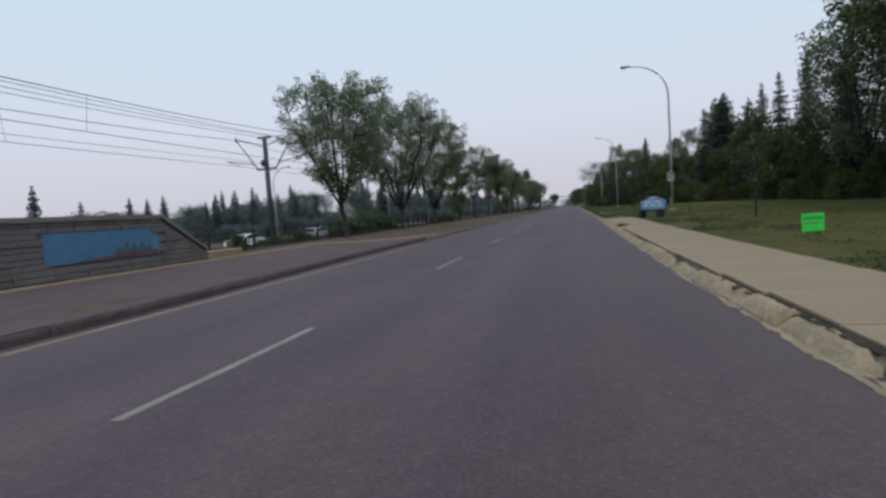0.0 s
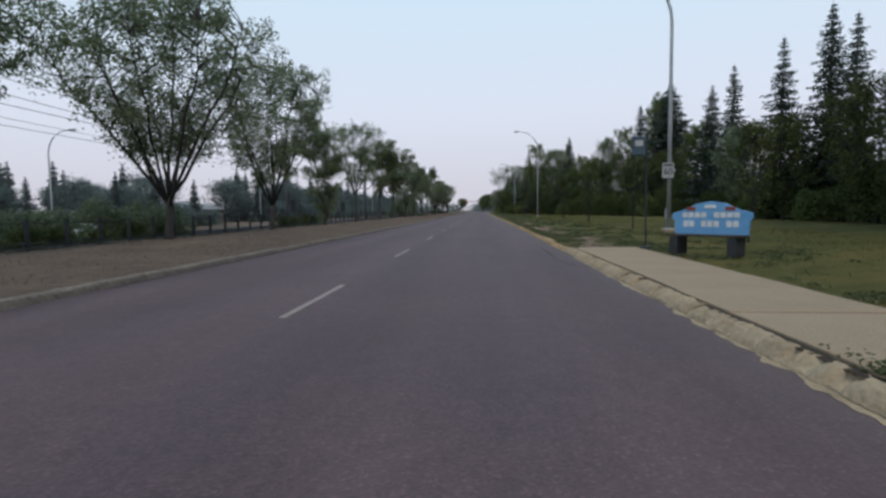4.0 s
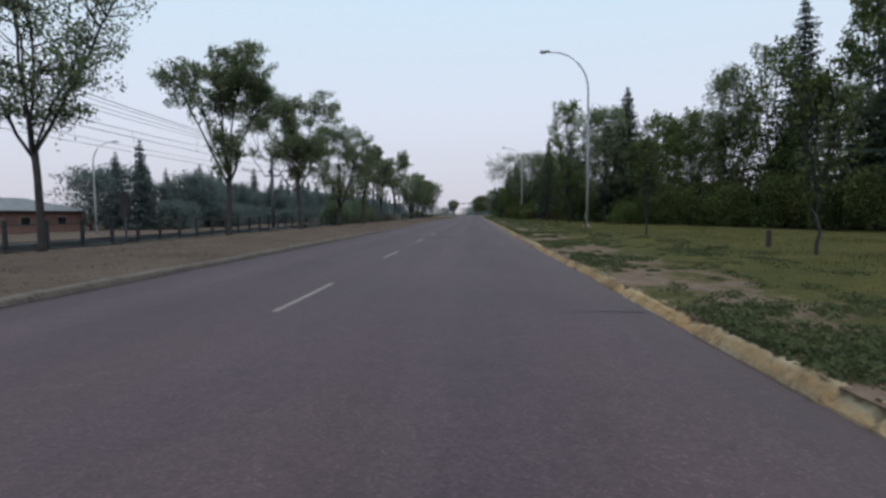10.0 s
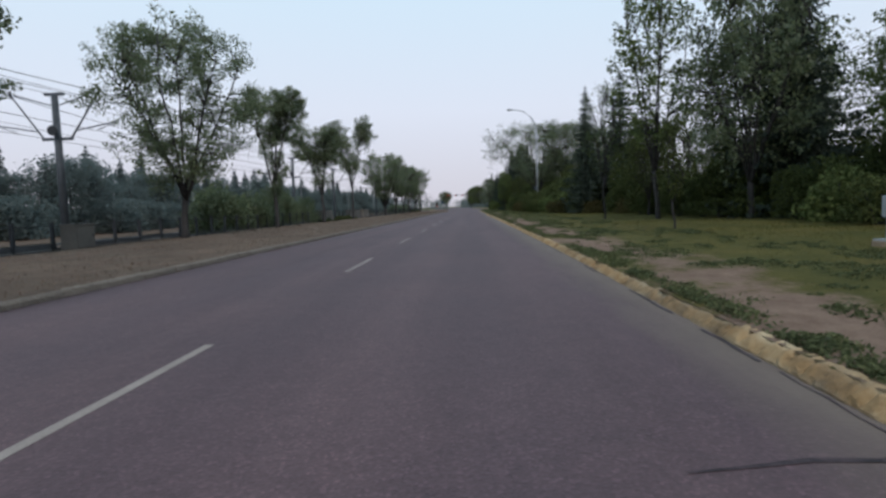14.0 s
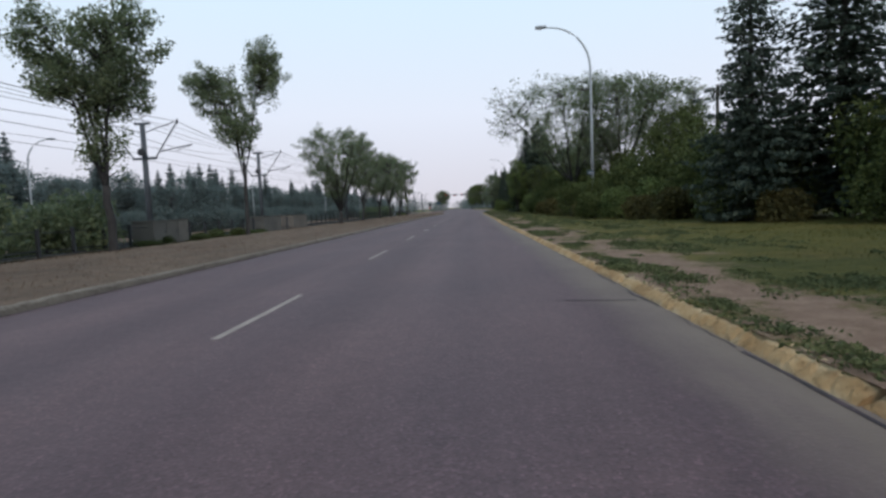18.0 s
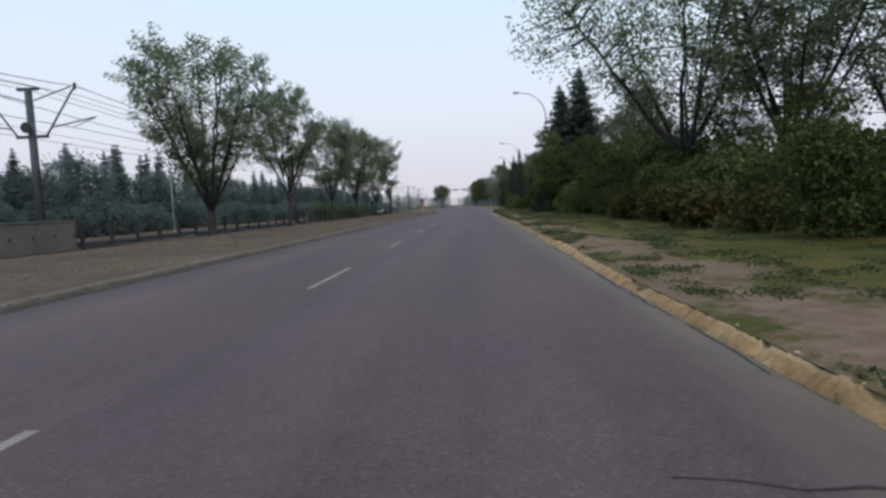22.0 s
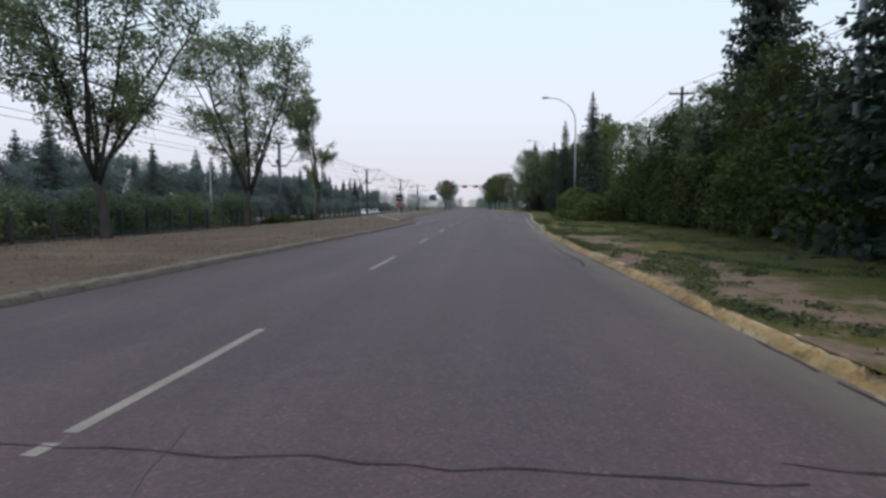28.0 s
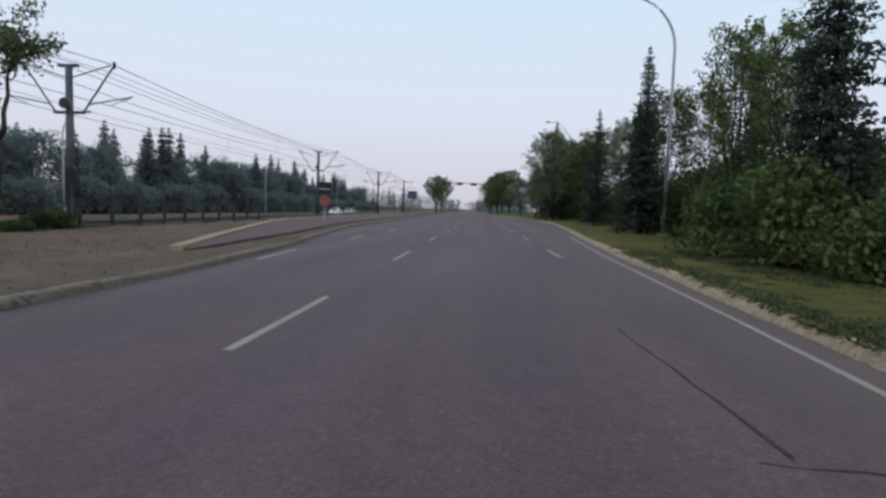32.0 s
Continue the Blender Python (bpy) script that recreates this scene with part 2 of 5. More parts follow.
M["seal"] = worn_mat("crack_sealant", (0.02, 0.016, 0.019), (0.06, 0.04, 0.046))
M["scar"] = worn_mat("worn_scratch", (0.115, 0.085, 0.09), (0.08, 0.052, 0.058))
M["galv"] = two_tone("galvanised_steel", (0.34, 0.36, 0.38), (0.44, 0.46, 0.48), 2.0, 30.0, 0.5, 0.4, 0.5, relief=0.05)
M["dark_steel"] = two_tone("dark_steel", (0.03, 0.032, 0.036), (0.055, 0.057, 0.062), 3.0, 30.0, 0.6, 0.3)
M["catenary"] = two_tone("catenary_steel", (0.055, 0.062, 0.072), (0.095, 0.103, 0.115), 2.0, 30.0, 0.6, 0.3)
M["wire"] = two_tone("wire_copper", (0.04, 0.042, 0.046), (0.07, 0.07, 0.075), 2.0, 30.0, 0.6, 0.4)
M["bark"] = two_tone("bark", (0.03, 0.028, 0.028), (0.06, 0.055, 0.054), 4.0, 25.0, 0.95, relief=0.9, dist=0.03)
M["timber"] = two_tone("weathered_timber", (0.035, 0.028, 0.024), (0.07, 0.058, 0.05), 3.0, 40.0, 0.95, relief=0.5)
M["elm"] = leaf_mat("elm_leaf", (0.085, 0.115, 0.064), (0.158, 0.188, 0.102), 0.48, 0.42, 0.5)
M["pale_leaf"] = leaf_mat("pale_leaf", (0.06, 0.088, 0.03), (0.13, 0.162, 0.06))
M["bush"] = leaf_mat("bush_leaf", (0.034, 0.046, 0.017), (0.09, 0.108, 0.037), 0.25)
M["rust_bush"] = leaf_mat("rust_bush_leaf", (0.045, 0.043, 0.018), (0.095, 0.082, 0.032))
M["spruce"] = leaf_mat("spruce_needle", (0.026, 0.039, 0.034), (0.06, 0.078, 0.062), 0.15)
# distance haze is put into these paler, bluer leaf and needle colours
M["hazed_leaf"] = leaf_mat("hazed_leaf", (0.13, 0.158, 0.158), (0.155, 0.185, 0.185), 0.6, 0.8, 0.2)
M["far_spruce"] = leaf_mat("hazed_spruce_needle", (0.10, 0.125, 0.13), (0.122, 0.148, 0.154), 0.55, 0.8, 0.2)
M["weed"] = leaf_mat("weed_leaf", (0.062, 0.078, 0.038), (0.13, 0.142, 0.07), 0.4)
M["ballast"] = two_tone("ballast", (0.10, 0.09, 0.085), (0.2, 0.18, 0.165), 2.0, 18.0, 0.95, relief=0.9, dist=0.05)

M["yellow_paint"] = two_tone("yellow_paint", (0.21, 0.16, 0.10), (0.32, 0.25, 0.16), 2.0, 50.0, 0.8)
M["red_paver"] = two_tone("red_paver", (0.082, 0.053, 0.055), (0.13, 0.081, 0.08), 1.5, 22.0, 0.9, relief=0.5)
M["stone"] = two_tone("wall_stone", (0.115, 0.102, 0.102), (0.185, 0.165, 0.158), 1.6, 20.0, 0.9, relief=0.6)
M["mural"] = two_tone("mural_blue", (0.06, 0.15, 0.27), (0.10, 0.21, 0.34), 1.2, 30.0, 0.6)
M["mural_red"] = two_tone("mural_red", (0.13, 0.04, 0.06), (0.2, 0.07, 0.09), 3.0, 30.0, 0.6)
M["mural_dark"] = two_tone("mural_dark", (0.05, 0.09, 0.12), (0.09, 0.13, 0.14), 3.0, 30.0, 0.6)
M["brick"] = two_tone("house_brick", (0.15, 0.085, 0.07), (0.22, 0.125, 0.105), 2.0, 12.0, 0.9)
M["roof"] = two_tone("roof_shingle", (0.17, 0.17, 0.178), (0.25, 0.25, 0.255), 1.0, 8.0, 0.9)
M["black"] = two_tone("black_paint", (0.012, 0.012, 0.014), (0.025, 0.025, 0.028), 3.0, 40.0, 0.5, relief=0.05)
M["grey_paint"] = two_tone("grey_paint", (0.28, 0.29, 0.30), (0.38, 0.39, 0.395), 2.0, 40.0, 0.5, relief=0.05)
M["sign_white"] = two_tone("sign_white", (0.62, 0.62, 0.62), (0.76, 0.76, 0.76), 2.0, 40.0, 0.4, relief=0.0)
M["sign_red"] = two_tone("sign_red", (0.2, 0.055, 0.05), (0.28, 0.08, 0.07), 2.0, 40.0, 0.5, relief=0.0)
M["sign_green"] = two_tone("sign_green", (0.03, 0.50, 0.05), (0.06, 0.66, 0.09), 2.0, 40.0, 0.5, relief=0.0)
M["dark_green"] = two_tone("dark_green", (0.02, 0.26, 0.04), (0.03, 0.34, 0.05), 2.0, 40.0, 0.5, relief=0.0)
M["bench_blue"] = two_tone("bench_blue", (0.13, 0.32, 0.58), (0.19, 0.41, 0.66), 2.0, 40.0, 0.4, relief=0.0)
M["stop_blue"] = two_tone("stop_blue", (0.035, 0.06, 0.085), (0.06, 0.09, 0.12), 2.0, 40.0, 0.5, relief=0.0)
M["car_white"] = two_tone("car_white", (0.66, 0.66, 0.66), (0.74, 0.74, 0.74), 1.0, 20.0, 0.25, relief=0.0)
M["car_silver"] = two_tone("car_silver", (0.40, 0.41, 0.43), (0.48, 0.49, 0.5), 1.0, 20.0, 0.3, 0.5, relief=0.0)
M["glass_dark"] = two_tone("dark_glass", (0.015, 0.018, 0.022), (0.03, 0.034, 0.04), 1.0, 20.0, 0.08, 0.0, 0.6, relief=0.0)
M["lens"] = two_tone("lamp_lens", (0.55, 0.56, 0.58), (0.65, 0.66, 0.68), 1.0, 20.0, 0.2, relief=0.0)
M["lawn_blade"] = leaf_mat("lawn_blade", (0.062, 0.072, 0.02), (0.14, 0.128, 0.038))
M["dry_blade"] = leaf_mat("dry_blade", (0.108, 0.077, 0.062), (0.178, 0.126, 0.10))
m_red, n_, l_, b_ = node_mat("red_light", 0.4)
b_.inputs["Base Color"].default_value = (0.6, 0.02, 0.01, 1)
b_.inputs["Emission Color"].default_value = (1.0, 0.06, 0.03, 1)
b_.inputs["Emission Strength"].default_value = 0.45
M["red_light"] = m_red

# ---------------------------------------------------------------- mesh helpers
def mesh_of(name, verts, faces, mat=None, smooth=False):
    me = bpy.data.meshes.new(name)
    me.from_pydata([tuple(v) for v in verts], [], [tuple(f) for f in faces])
    me.update()
    if mat is not None:
        me.materials.append(mat)
    if smooth:
        me.polygons.foreach_set("use_smooth", [True] * len(me.polygons))
    return me


def ob_mesh(name, verts, faces, mat, parent=None, label="", smooth=False):
    ob = new(name, mesh_of(name, verts, faces, mat, smooth))
    if parent is not None:
        ob.parent = parent
    if label:
        tagged(ob, label)
    return ob


def thing(name, at, label, category, group="", turn=0.0):
    e = new(name)
    e.matrix_world = pose(*at, 0, 0, turn)
    return tagged(e, label, category, group)


class Shape:
    """Vertices and faces gathered from tubes, boxes and cards."""

    def __init__(self):
        self.v, self.f = [], []

    def tube(self, pts, radii, sides=6, cap=True):
        pts = [Vector(p) for p in pts]
        base = len(self.v)
        for i, p in enumerate(pts):
            d = (pts[min(i + 1, len(pts) - 1)] - pts[max(i - 1, 0)]).normalized()
            u = d.orthogonal().normalized() if abs(d.z) < 0.95 else Vector((1, 0, 0))
            u = (u - d * u.dot(d)).normalized()
            w = d.cross(u)
            for k in range(sides):
                a = 2 * math.pi * k / sides
                self.v.append(p + (u * math.cos(a) + w * math.sin(a)) * radii[i])
        for i in range(len(pts) - 1):
            for k in range(sides):
                a, b = base + i * sides + k, base + i * sides + (k + 1) % sides
                self.f.append((a, b, b + sides, a + sides))
        if cap:
            self.f.append(tuple(base + k for k in reversed(range(sides))))
            self.f.append(tuple(base + (len(pts) - 1) * sides + k for k in range(sides)))
        return self

    def box(self, lo, hi, bevel=0.0):
        base = len(self.v)
        b = bevel
        rings = [(lo[2], b), (lo[2] + b, 0), (hi[2] - b, 0), (hi[2], b)] if b else [(lo[2], 0), (hi[2], 0)]
        for z, i in rings:
            self.v += [Vector(p) for p in ((lo[0] + i, lo[1] + i, z), (hi[0] - i, lo[1] + i, z), (hi[0] - i, hi[1] - i, z), (lo[0] + i, hi[1] - i, z))]
        for r in range(len(rings) - 1):
            for k in range(4):
                a, c = base + r * 4 + k, base + r * 4 + (k + 1) % 4
                self.f.append((a, c, c + 4, a + 4))
        self.f.append((base + 3, base + 2, base + 1, base))
        t = base + (len(rings) - 1) * 4
        self.f.append((t, t + 1, t + 2, t + 3))
        return self

    def prism(self, outline, y0, y1, axis="y"):
        """An outline in (x, z) drawn out along y (or in (y, z) along x)."""
        base, n = len(self.v), len(outline)
        for c in (y0, y1):
            self.v += [Vector((a, c, b)) if axis == "y" else Vector((c, a, b)) for a, b in outline]
        for k in range(n):
            a, b = base + k, base + (k + 1) % n
            self.f.append((a, b, b + n, a + n))
        self.f.append(tuple(base + k for k in reversed(range(n))))
        self.f.append(tuple(base + n + k for k in range(n)))
        return self

    def make(self, name, mat, parent=None, label="", smooth=False):
        ob = ob_mesh(name, self.v, self.f, mat, parent, label, smooth)
        bm = bmesh.new()
        bm.from_mesh(ob.data)
        bmesh.ops.recalc_face_normals(bm, faces=bm.faces)
        bm.to_mesh(ob.data)
        bm.free()
        return ob


def leaf_cards(centres, size, rng, flat=0.0, down=None, slim=0.62):
    """One folded four-cornered leaf at each centre: vertices and faces."""
    n = len(centres)
    d = rng.normal(size=(n, 3))
    d[:, 2] *= 1 - flat
    if down is not None:
        d = d * 0.5 + down
    d /= np.linalg.norm(d, axis=1)[:, None] + 1e-9
    s = np.cross(d, rng.normal(size=(n, 3)))
    s /= np.linalg.norm(s, axis=1)[:, None] + 1e-9
    up = np.cross(s, d)
    ln = size * rng.uniform(0.7, 1.3, (n, 1))
    wd = ln * slim
    a = centres - d * ln * 0.5
    b = centres + s * wd * 0.5 + up * ln * 0.12
    c = centres + d * ln * 0.5
    e = centres - s * wd * 0.5 + up * ln * 0.12
    v = np.stack([a, b, c, e], 1).reshape(-1, 3)
    k = np.arange(n)[:, None] * 4
    return v, np.concatenate([k, k + 1, k + 2, k + 3], 1)


def mesh_np(name, v, f, mat):
    """A mesh of quads from number arrays."""
    me = bpy.data.meshes.new(name)
    me.vertices.add(len(v))
    me.vertices.foreach_set("co", np.asarray(v, np.float32).ravel())
    me.loops.add(len(f) * 4)
    me.loops.foreach_set("vertex_index", np.asarray(f, np.int32).ravel())
    me.polygons.add(len(f))
    me.polygons.foreach_set("loop_start", np.arange(len(f), dtype=np.int32) * 4)
    me.polygons.foreach_set("loop_total", np.full(len(f), 4, np.int32))
    me.update(calc_edges=True)
    me.materials.append(mat)
    return me


# ---------------------------------------------------------------- trees
def bent(rng, a, b, n, wob):
    """A crooked way from a to b."""
    a, b = np.array(a, float), np.array(b, float)
    w = np.cumsum(rng.normal(0, wob, (n, 3)), 0)
    w -= np.linspace(0, 1, n)[:, None] * w[-1]
    w[0] = 0
    return [a + (b - a) * t + w[i] for i, t in enumerate(np.linspace(0, 1, n))]


def broadleaf(name, seed, height, spread, fork, radius, leaf, leaves, mats, limbs=6, vase=1.0, low=0.45, fill=1.0, lobes=()):
    """A broad-leaved tree: trunk, limbs and twigs in one wood mesh, and a crown of leafy sprays.
    low is how far up from the fork the foliage starts; vase above 0.7 fans the limbs outwards into a flat-topped V.
    lobes, when given, are the crown's masses as (x, z, half width, half height). Returns both meshes."""
    rng = np.random.default_rng(seed)
    wood = Shape()
    lean = rng.normal(0, 0.12, 2)
    top = np.array([lean[0], lean[1], fork])
    wood.tube([(0, 0, -0.1), (0, 0, 0.15), *bent(rng, (0, 0, 0.4), top, 4, 0.04)], [radius * 1.28, radius * 1.08, radius * 0.96, radius * 0.95, radius * 0.88, radius * 0.85], 8)
    bottom = fork + (height - fork) * low * 0.8
    phase = rng.uniform(0, 6.28, 6)
    foot, wide = (0.26, 0.7) if vase > 0.7 else (0.42, 0.42)
    lobes = [(x, rng.uniform(-0.4, 0.4) * w, z, w, h) for x, z, w, h in lobes]

    def reach(u, a):
        """Crown radius at the height share u and bearing a."""
        r = foot + (1 - foot) * math.sin(math.pi / 2 * min(1.0, u / wide)) if u < wide else math.sqrt(max(0.0, 1 - 0.9 * ((u - wide) / (1 - wide)) ** 2.4))
        return spread * r * (1 + 0.15 * math.sin(2 * a + phase[0] + 3 * u) + 0.12 * math.sin(3 * a + phase[1] - 5 * u) + 0.09 * math.sin(5 * a + phase[2] + 9 * u))

    nodes = []
    ends = []
    for x, dy, z, w, h in lobes:
        ends.append(np.array([x * 0.9, dy, z + 0.35 * h]))
        if w > 1.2:
            ends.append(np.array([x + w * rng.uniform(-0.6, 0.6), dy + w * rng.uniform(-0.6, 0.6), z + 0.5 * h]))
    for i in range(0 if lobes else limbs):
        a = 2 * math.pi * (i + rng.uniform(-0.3, 0.3)) / limbs
        u = rng.uniform(0.66, 0.9) if i else 0.96
        r = reach(u, a) * (0.82 if i else 0.3)
        ends.append(np.array([r * math.cos(a), r * math.sin(a), bottom + (height - bottom) * u]))
    for end in ends:
        start = top * rng.uniform(0.72, 1.0)
        if end[2] < top[2] + 0.8:
            start = np.array([0, 0, max(0.3, end[2] - 0.8)])
        mid = start + (end - start) * 0.5 + np.array([end[0] * 0.06, end[1] * 0.06, 0.04 * (end[2] - start[2])])
        path = bent(rng, start, mid, 5, 0.06) + bent(rng, mid, end, 5, 0.10)[1:]
        r0 = radius * rng.uniform(0.34, 0.52)
        wood.tube(path, list(np.linspace(r0, 0.018, len(path))), 6)
        for k in range(2, len(path)):
            nodes += [path[k], (path[k] + path[k - 1]) / 2]
    nodes = np.array(nodes)
    count = int(40 + 24 * spread * (height - bottom) ** 0.5)
    cents, sizes, tries = [], [], 0
    share = np.array([w * w * h for _, _, _, w, h in lobes])
    while len(cents) < count and tries < 6000:
        tries += 1
        if lobes:
            x, dy, z, w, h = lobes[rng.choice(len(lobes), p=share / share.sum())]
            d = rng.normal(0, 1, 3)
            d *= rng.uniform(0.02, 1.0) ** 0.45 / np.linalg.norm(d)
            q = np.array([x, dy, z]) + d * (w, w, h)
        else:
            u, a = rng.uniform(0, 1) ** 0.8, rng.uniform(0, 2 * math.pi)
            r = reach(u, a) * rng.uniform(0.04, 1.0) ** 0.48
            q = np.array([r * math.cos(a), r * math.sin(a), bottom + (height - bottom) * u])
        if noise.noise((q[0] * 0.75 + seed, q[1] * 0.75, q[2] * 0.75)) < -0.25:
            continue
        cents.append(q)
        near = nodes[np.argmin(np.linalg.norm(nodes - (q - (0, 0, 0.5)), axis=1))]
        wood.tube(bent(rng, near, q, 4, 0.05), [0.03, 0.024, 0.017, 0.008], 4, False)
        sizes.append(rng.uniform(0.6, 1.35))
    cents, sizes = np.array(cents), np.array(sizes)
    # each spray runs out and upwards from its twig
    axis = cents * (1, 1, 0) / (np.linalg.norm(cents[:, :2], axis=1)[:, None] + 0.4) + (0, 0, 0.55) + rng.normal(0, 0.45, cents.shape)
    axis /= np.linalg.norm(axis, axis=1)[:, None]
    pick = rng.choice(len(cents), leaves, p=sizes ** 2 / (sizes ** 2).sum())
    ball = rng.normal(0, 1, (leaves, 3))
    ln = np.linalg.norm(ball, axis=1)[:, None]
    ball = ball / ln * np.minimum(ln, 1.8)
    clump = fill * (0.55 + 0.45 * spread / 3.5)
    along = rng.uniform(-0.75, 1.0, (leaves, 1))
    c = cents[pick] + (axis[pick] * along * 0.62 + ball * (0.21 - 0.09 * along) * np.array((1, 1, 0.85))) * sizes[pick][:, None] * clump
    v, f = leaf_cards(c, leaf, rng)
    return mesh_of(name + "_trunk", wood.v, wood.f, mats[0], True), mesh_np(name + "_crown", v, f, mats[1])


def spruce(name, seed, height, spread, leaf, mats, levels=30, arms=9, ragged=0.3):
    """A spruce: a straight trunk and whorls of drooping boughs hung with needle sprays, tapering to a thin leader."""
    rng = np.random.default_rng(seed)
    wood = Shape()
    wood.tube([(0, 0, -0.1), (0, 0, 0.3), (0, 0, height * 0.5), (0, 0, height * 0.99)], [spread * 0.08, spread * 0.065, spread * 0.035, 0.012], 7)
    cs, ds, ss = [], [], []
    for i in range(levels):
        t = (i + rng.uniform(-0.25, 0.25)) / levels
        t = min(0.985, max(0.0, t))
        z = height * (0.06 + 0.93 * t)
        r = spread * (1 - t) ** 0.82 * rng.uniform(1 - ragged, 1 + ragged * 0.35) + 0.05
        if t < 0.12:
            r *= 0.8
        for j in range(arms):
            a = 2 * math.pi * (j + rng.uniform(-0.4, 0.4)) / arms + i * 0.7
            if rng.uniform() < 0.14 and t > 0.1:
                continue
            rr = r * rng.uniform(0.5, 1.22)
            size = leaf * (0.42 + 0.58 * (1 - t))
            n = max(2, int(rr / size * 2.6))
            s = np.linspace(0.1, 1.0, n) + rng.uniform(-0.04, 0.04, n)
            x = rr * s
            zz = z - rr * (0.50 * s - 0.30 * s * s) + rng.normal(0, 0.03, n)
            side = rng.normal(0, 0.22, n) * (0.15 + rr * 0.42 * (1.1 - s))
            cs.append(np.stack([x * math.cos(a) - side * math.sin(a), x * math.sin(a) + side * math.cos(a), zz - abs(side) * 0.35], 1))
            ds.append(np.stack([np.full(n, math.cos(a)), np.full(n, math.sin(a)), np.full(n, -0.3)], 1))
            ss.append(np.full(n, size))
    c, d, s = np.concatenate(cs), np.concatenate(ds), np.concatenate(ss)
    c2 = c + rng.normal(0, 0.05, c.shape) - (0, 0, 0.07)
    v, f = leaf_cards(np.concatenate([c, c2]), np.concatenate([s, s])[:, None], rng, 0.3, np.concatenate([d, d * (1, 1, 2.2)]))
    return mesh_of(name + "_trunk", wood.v, wood.f, mats[0], True), mesh_np(name + "_crown", v, f, mats[1])


def shrub(name, seed, size, leaf, leaves, mats, lobes=9, base=0.0):
    """A dense shrub: lobes of leaves over several stems, down to the ground."""
    rng = np.random.default_rng(seed)
    wood = Shape()
    w, d, h = size
    cents = []
    for i in range(lobes):
        a = rng.uniform(0, 2 * math.pi)
        r = math.sqrt(rng.uniform(0, 1)) * 0.62
        cents.append((w * r * math.cos(a), d * r * math.sin(a), base + h * rng.uniform(0.3, 0.78) * (1.05 - 0.35 * r)))
        wood.tube(bent(rng, (cents[-1][0] * 0.25, cents[-1][1] * 0.25, -0.05), cents[-1], 4, 0.06), [0.07, 0.05, 0.035, 0.015], 5, False)
    per = leaves // lobes
    out = []
    for cx in cents:
        q = rng.normal(size=(per, 3))
        q /= np.linalg.norm(q, axis=1)[:, None]
        q *= rng.uniform(0.55, 1.08, (per, 1)) ** 0.6
        out.append(np.array(cx) + q * (w * 0.48, d * 0.48, h * 0.30))
    c = np.concatenate(out)
    skirt = rng.uniform(-1, 1, (leaves // 4, 3)) * (w * 0.8, d * 0.8, 0.5) * np.array((1, 1, h * 0.3)) + (0, 0, h * 0.2)
    c = np.concatenate([c, skirt])
    c[:, 2] = np.maximum(c[:, 2], 0.04 + 0.1 * rng.uniform(0, 1, len(c)))
    v, f = leaf_cards(c, leaf, rng)
    return mesh_of(name + "_stems", wood.v, wood.f, mats[0], True), mesh_np(name + "_crown", v, f, mats[1])


def plant(name, meshes, at, turn, scale, label, category, group, parts=("trunk", "crown")):
    root = new(name)
    root.matrix_world = pose(*at, 0, 0, turn) @ Matrix.Diagonal((*scale, 1))
    tagged(root, label, category, group)
    for pn, me in zip(parts, meshes):
        ob = new(pn, me)
        ob.parent = root
    return root


# ---------------------------------------------------------------- ground, road and kerbs
Y0, Y1 = -40.0, 520.0


def lerp_at(table, y):
    for (ya, xa), (yb, xb) in zip(table, table[1:]):
        if y <= yb:
            t = min(1, max(0, (y - ya) / (yb - ya)))
            return xa + (xb - xa) * t
    return table[-1][1]


RIGHT = [(Y0, 2.12), (4.0, 2.1), (8.0, 1.98), (20.0, 1.97), (30.0, 2.04), (36.0, 2.04), (52.0, 2.1), (70.0, 2.06), (78.0, 1.97), (87.0, 1.97), (100.0, 2.1), (116.0, 2.14), (136.0, 2.1), (150.0, 2.0), (162.0, 2.12), (174.0, 2.14), (192.0, 2.1), (205.0, 2.0), (209.0, 2.1), (213.0, 2.36), (221.0, 2.8), (230.0, 3.2), (238.0, 3.75), (252.0, 5.0), (268.0, 6.2), (Y1, 6.2)]
LEFT = [(Y0, -5.6), (6.0, -5.6), (10.0, -5.7), (15.0, -5.88), (20.0, -5.97), (188.0, -5.97), (205.0, -5.5), (213.0, -5.15), (223.5, -5.1), (229.0, -5.6), (236.0, -6.6), (244.0, -7.6), (Y1, -7.7)]


def bend(y):
    """The road curves gently to the left beyond the turn lane."""
    return -0.0006 * min(90.0, max(0.0, y - 250.0)) ** 2


def edge_right(y):
    return lerp_at(RIGHT, y) + bend(y)


def edge_left(y):
    return lerp_at(LEFT, y) + bend(y)


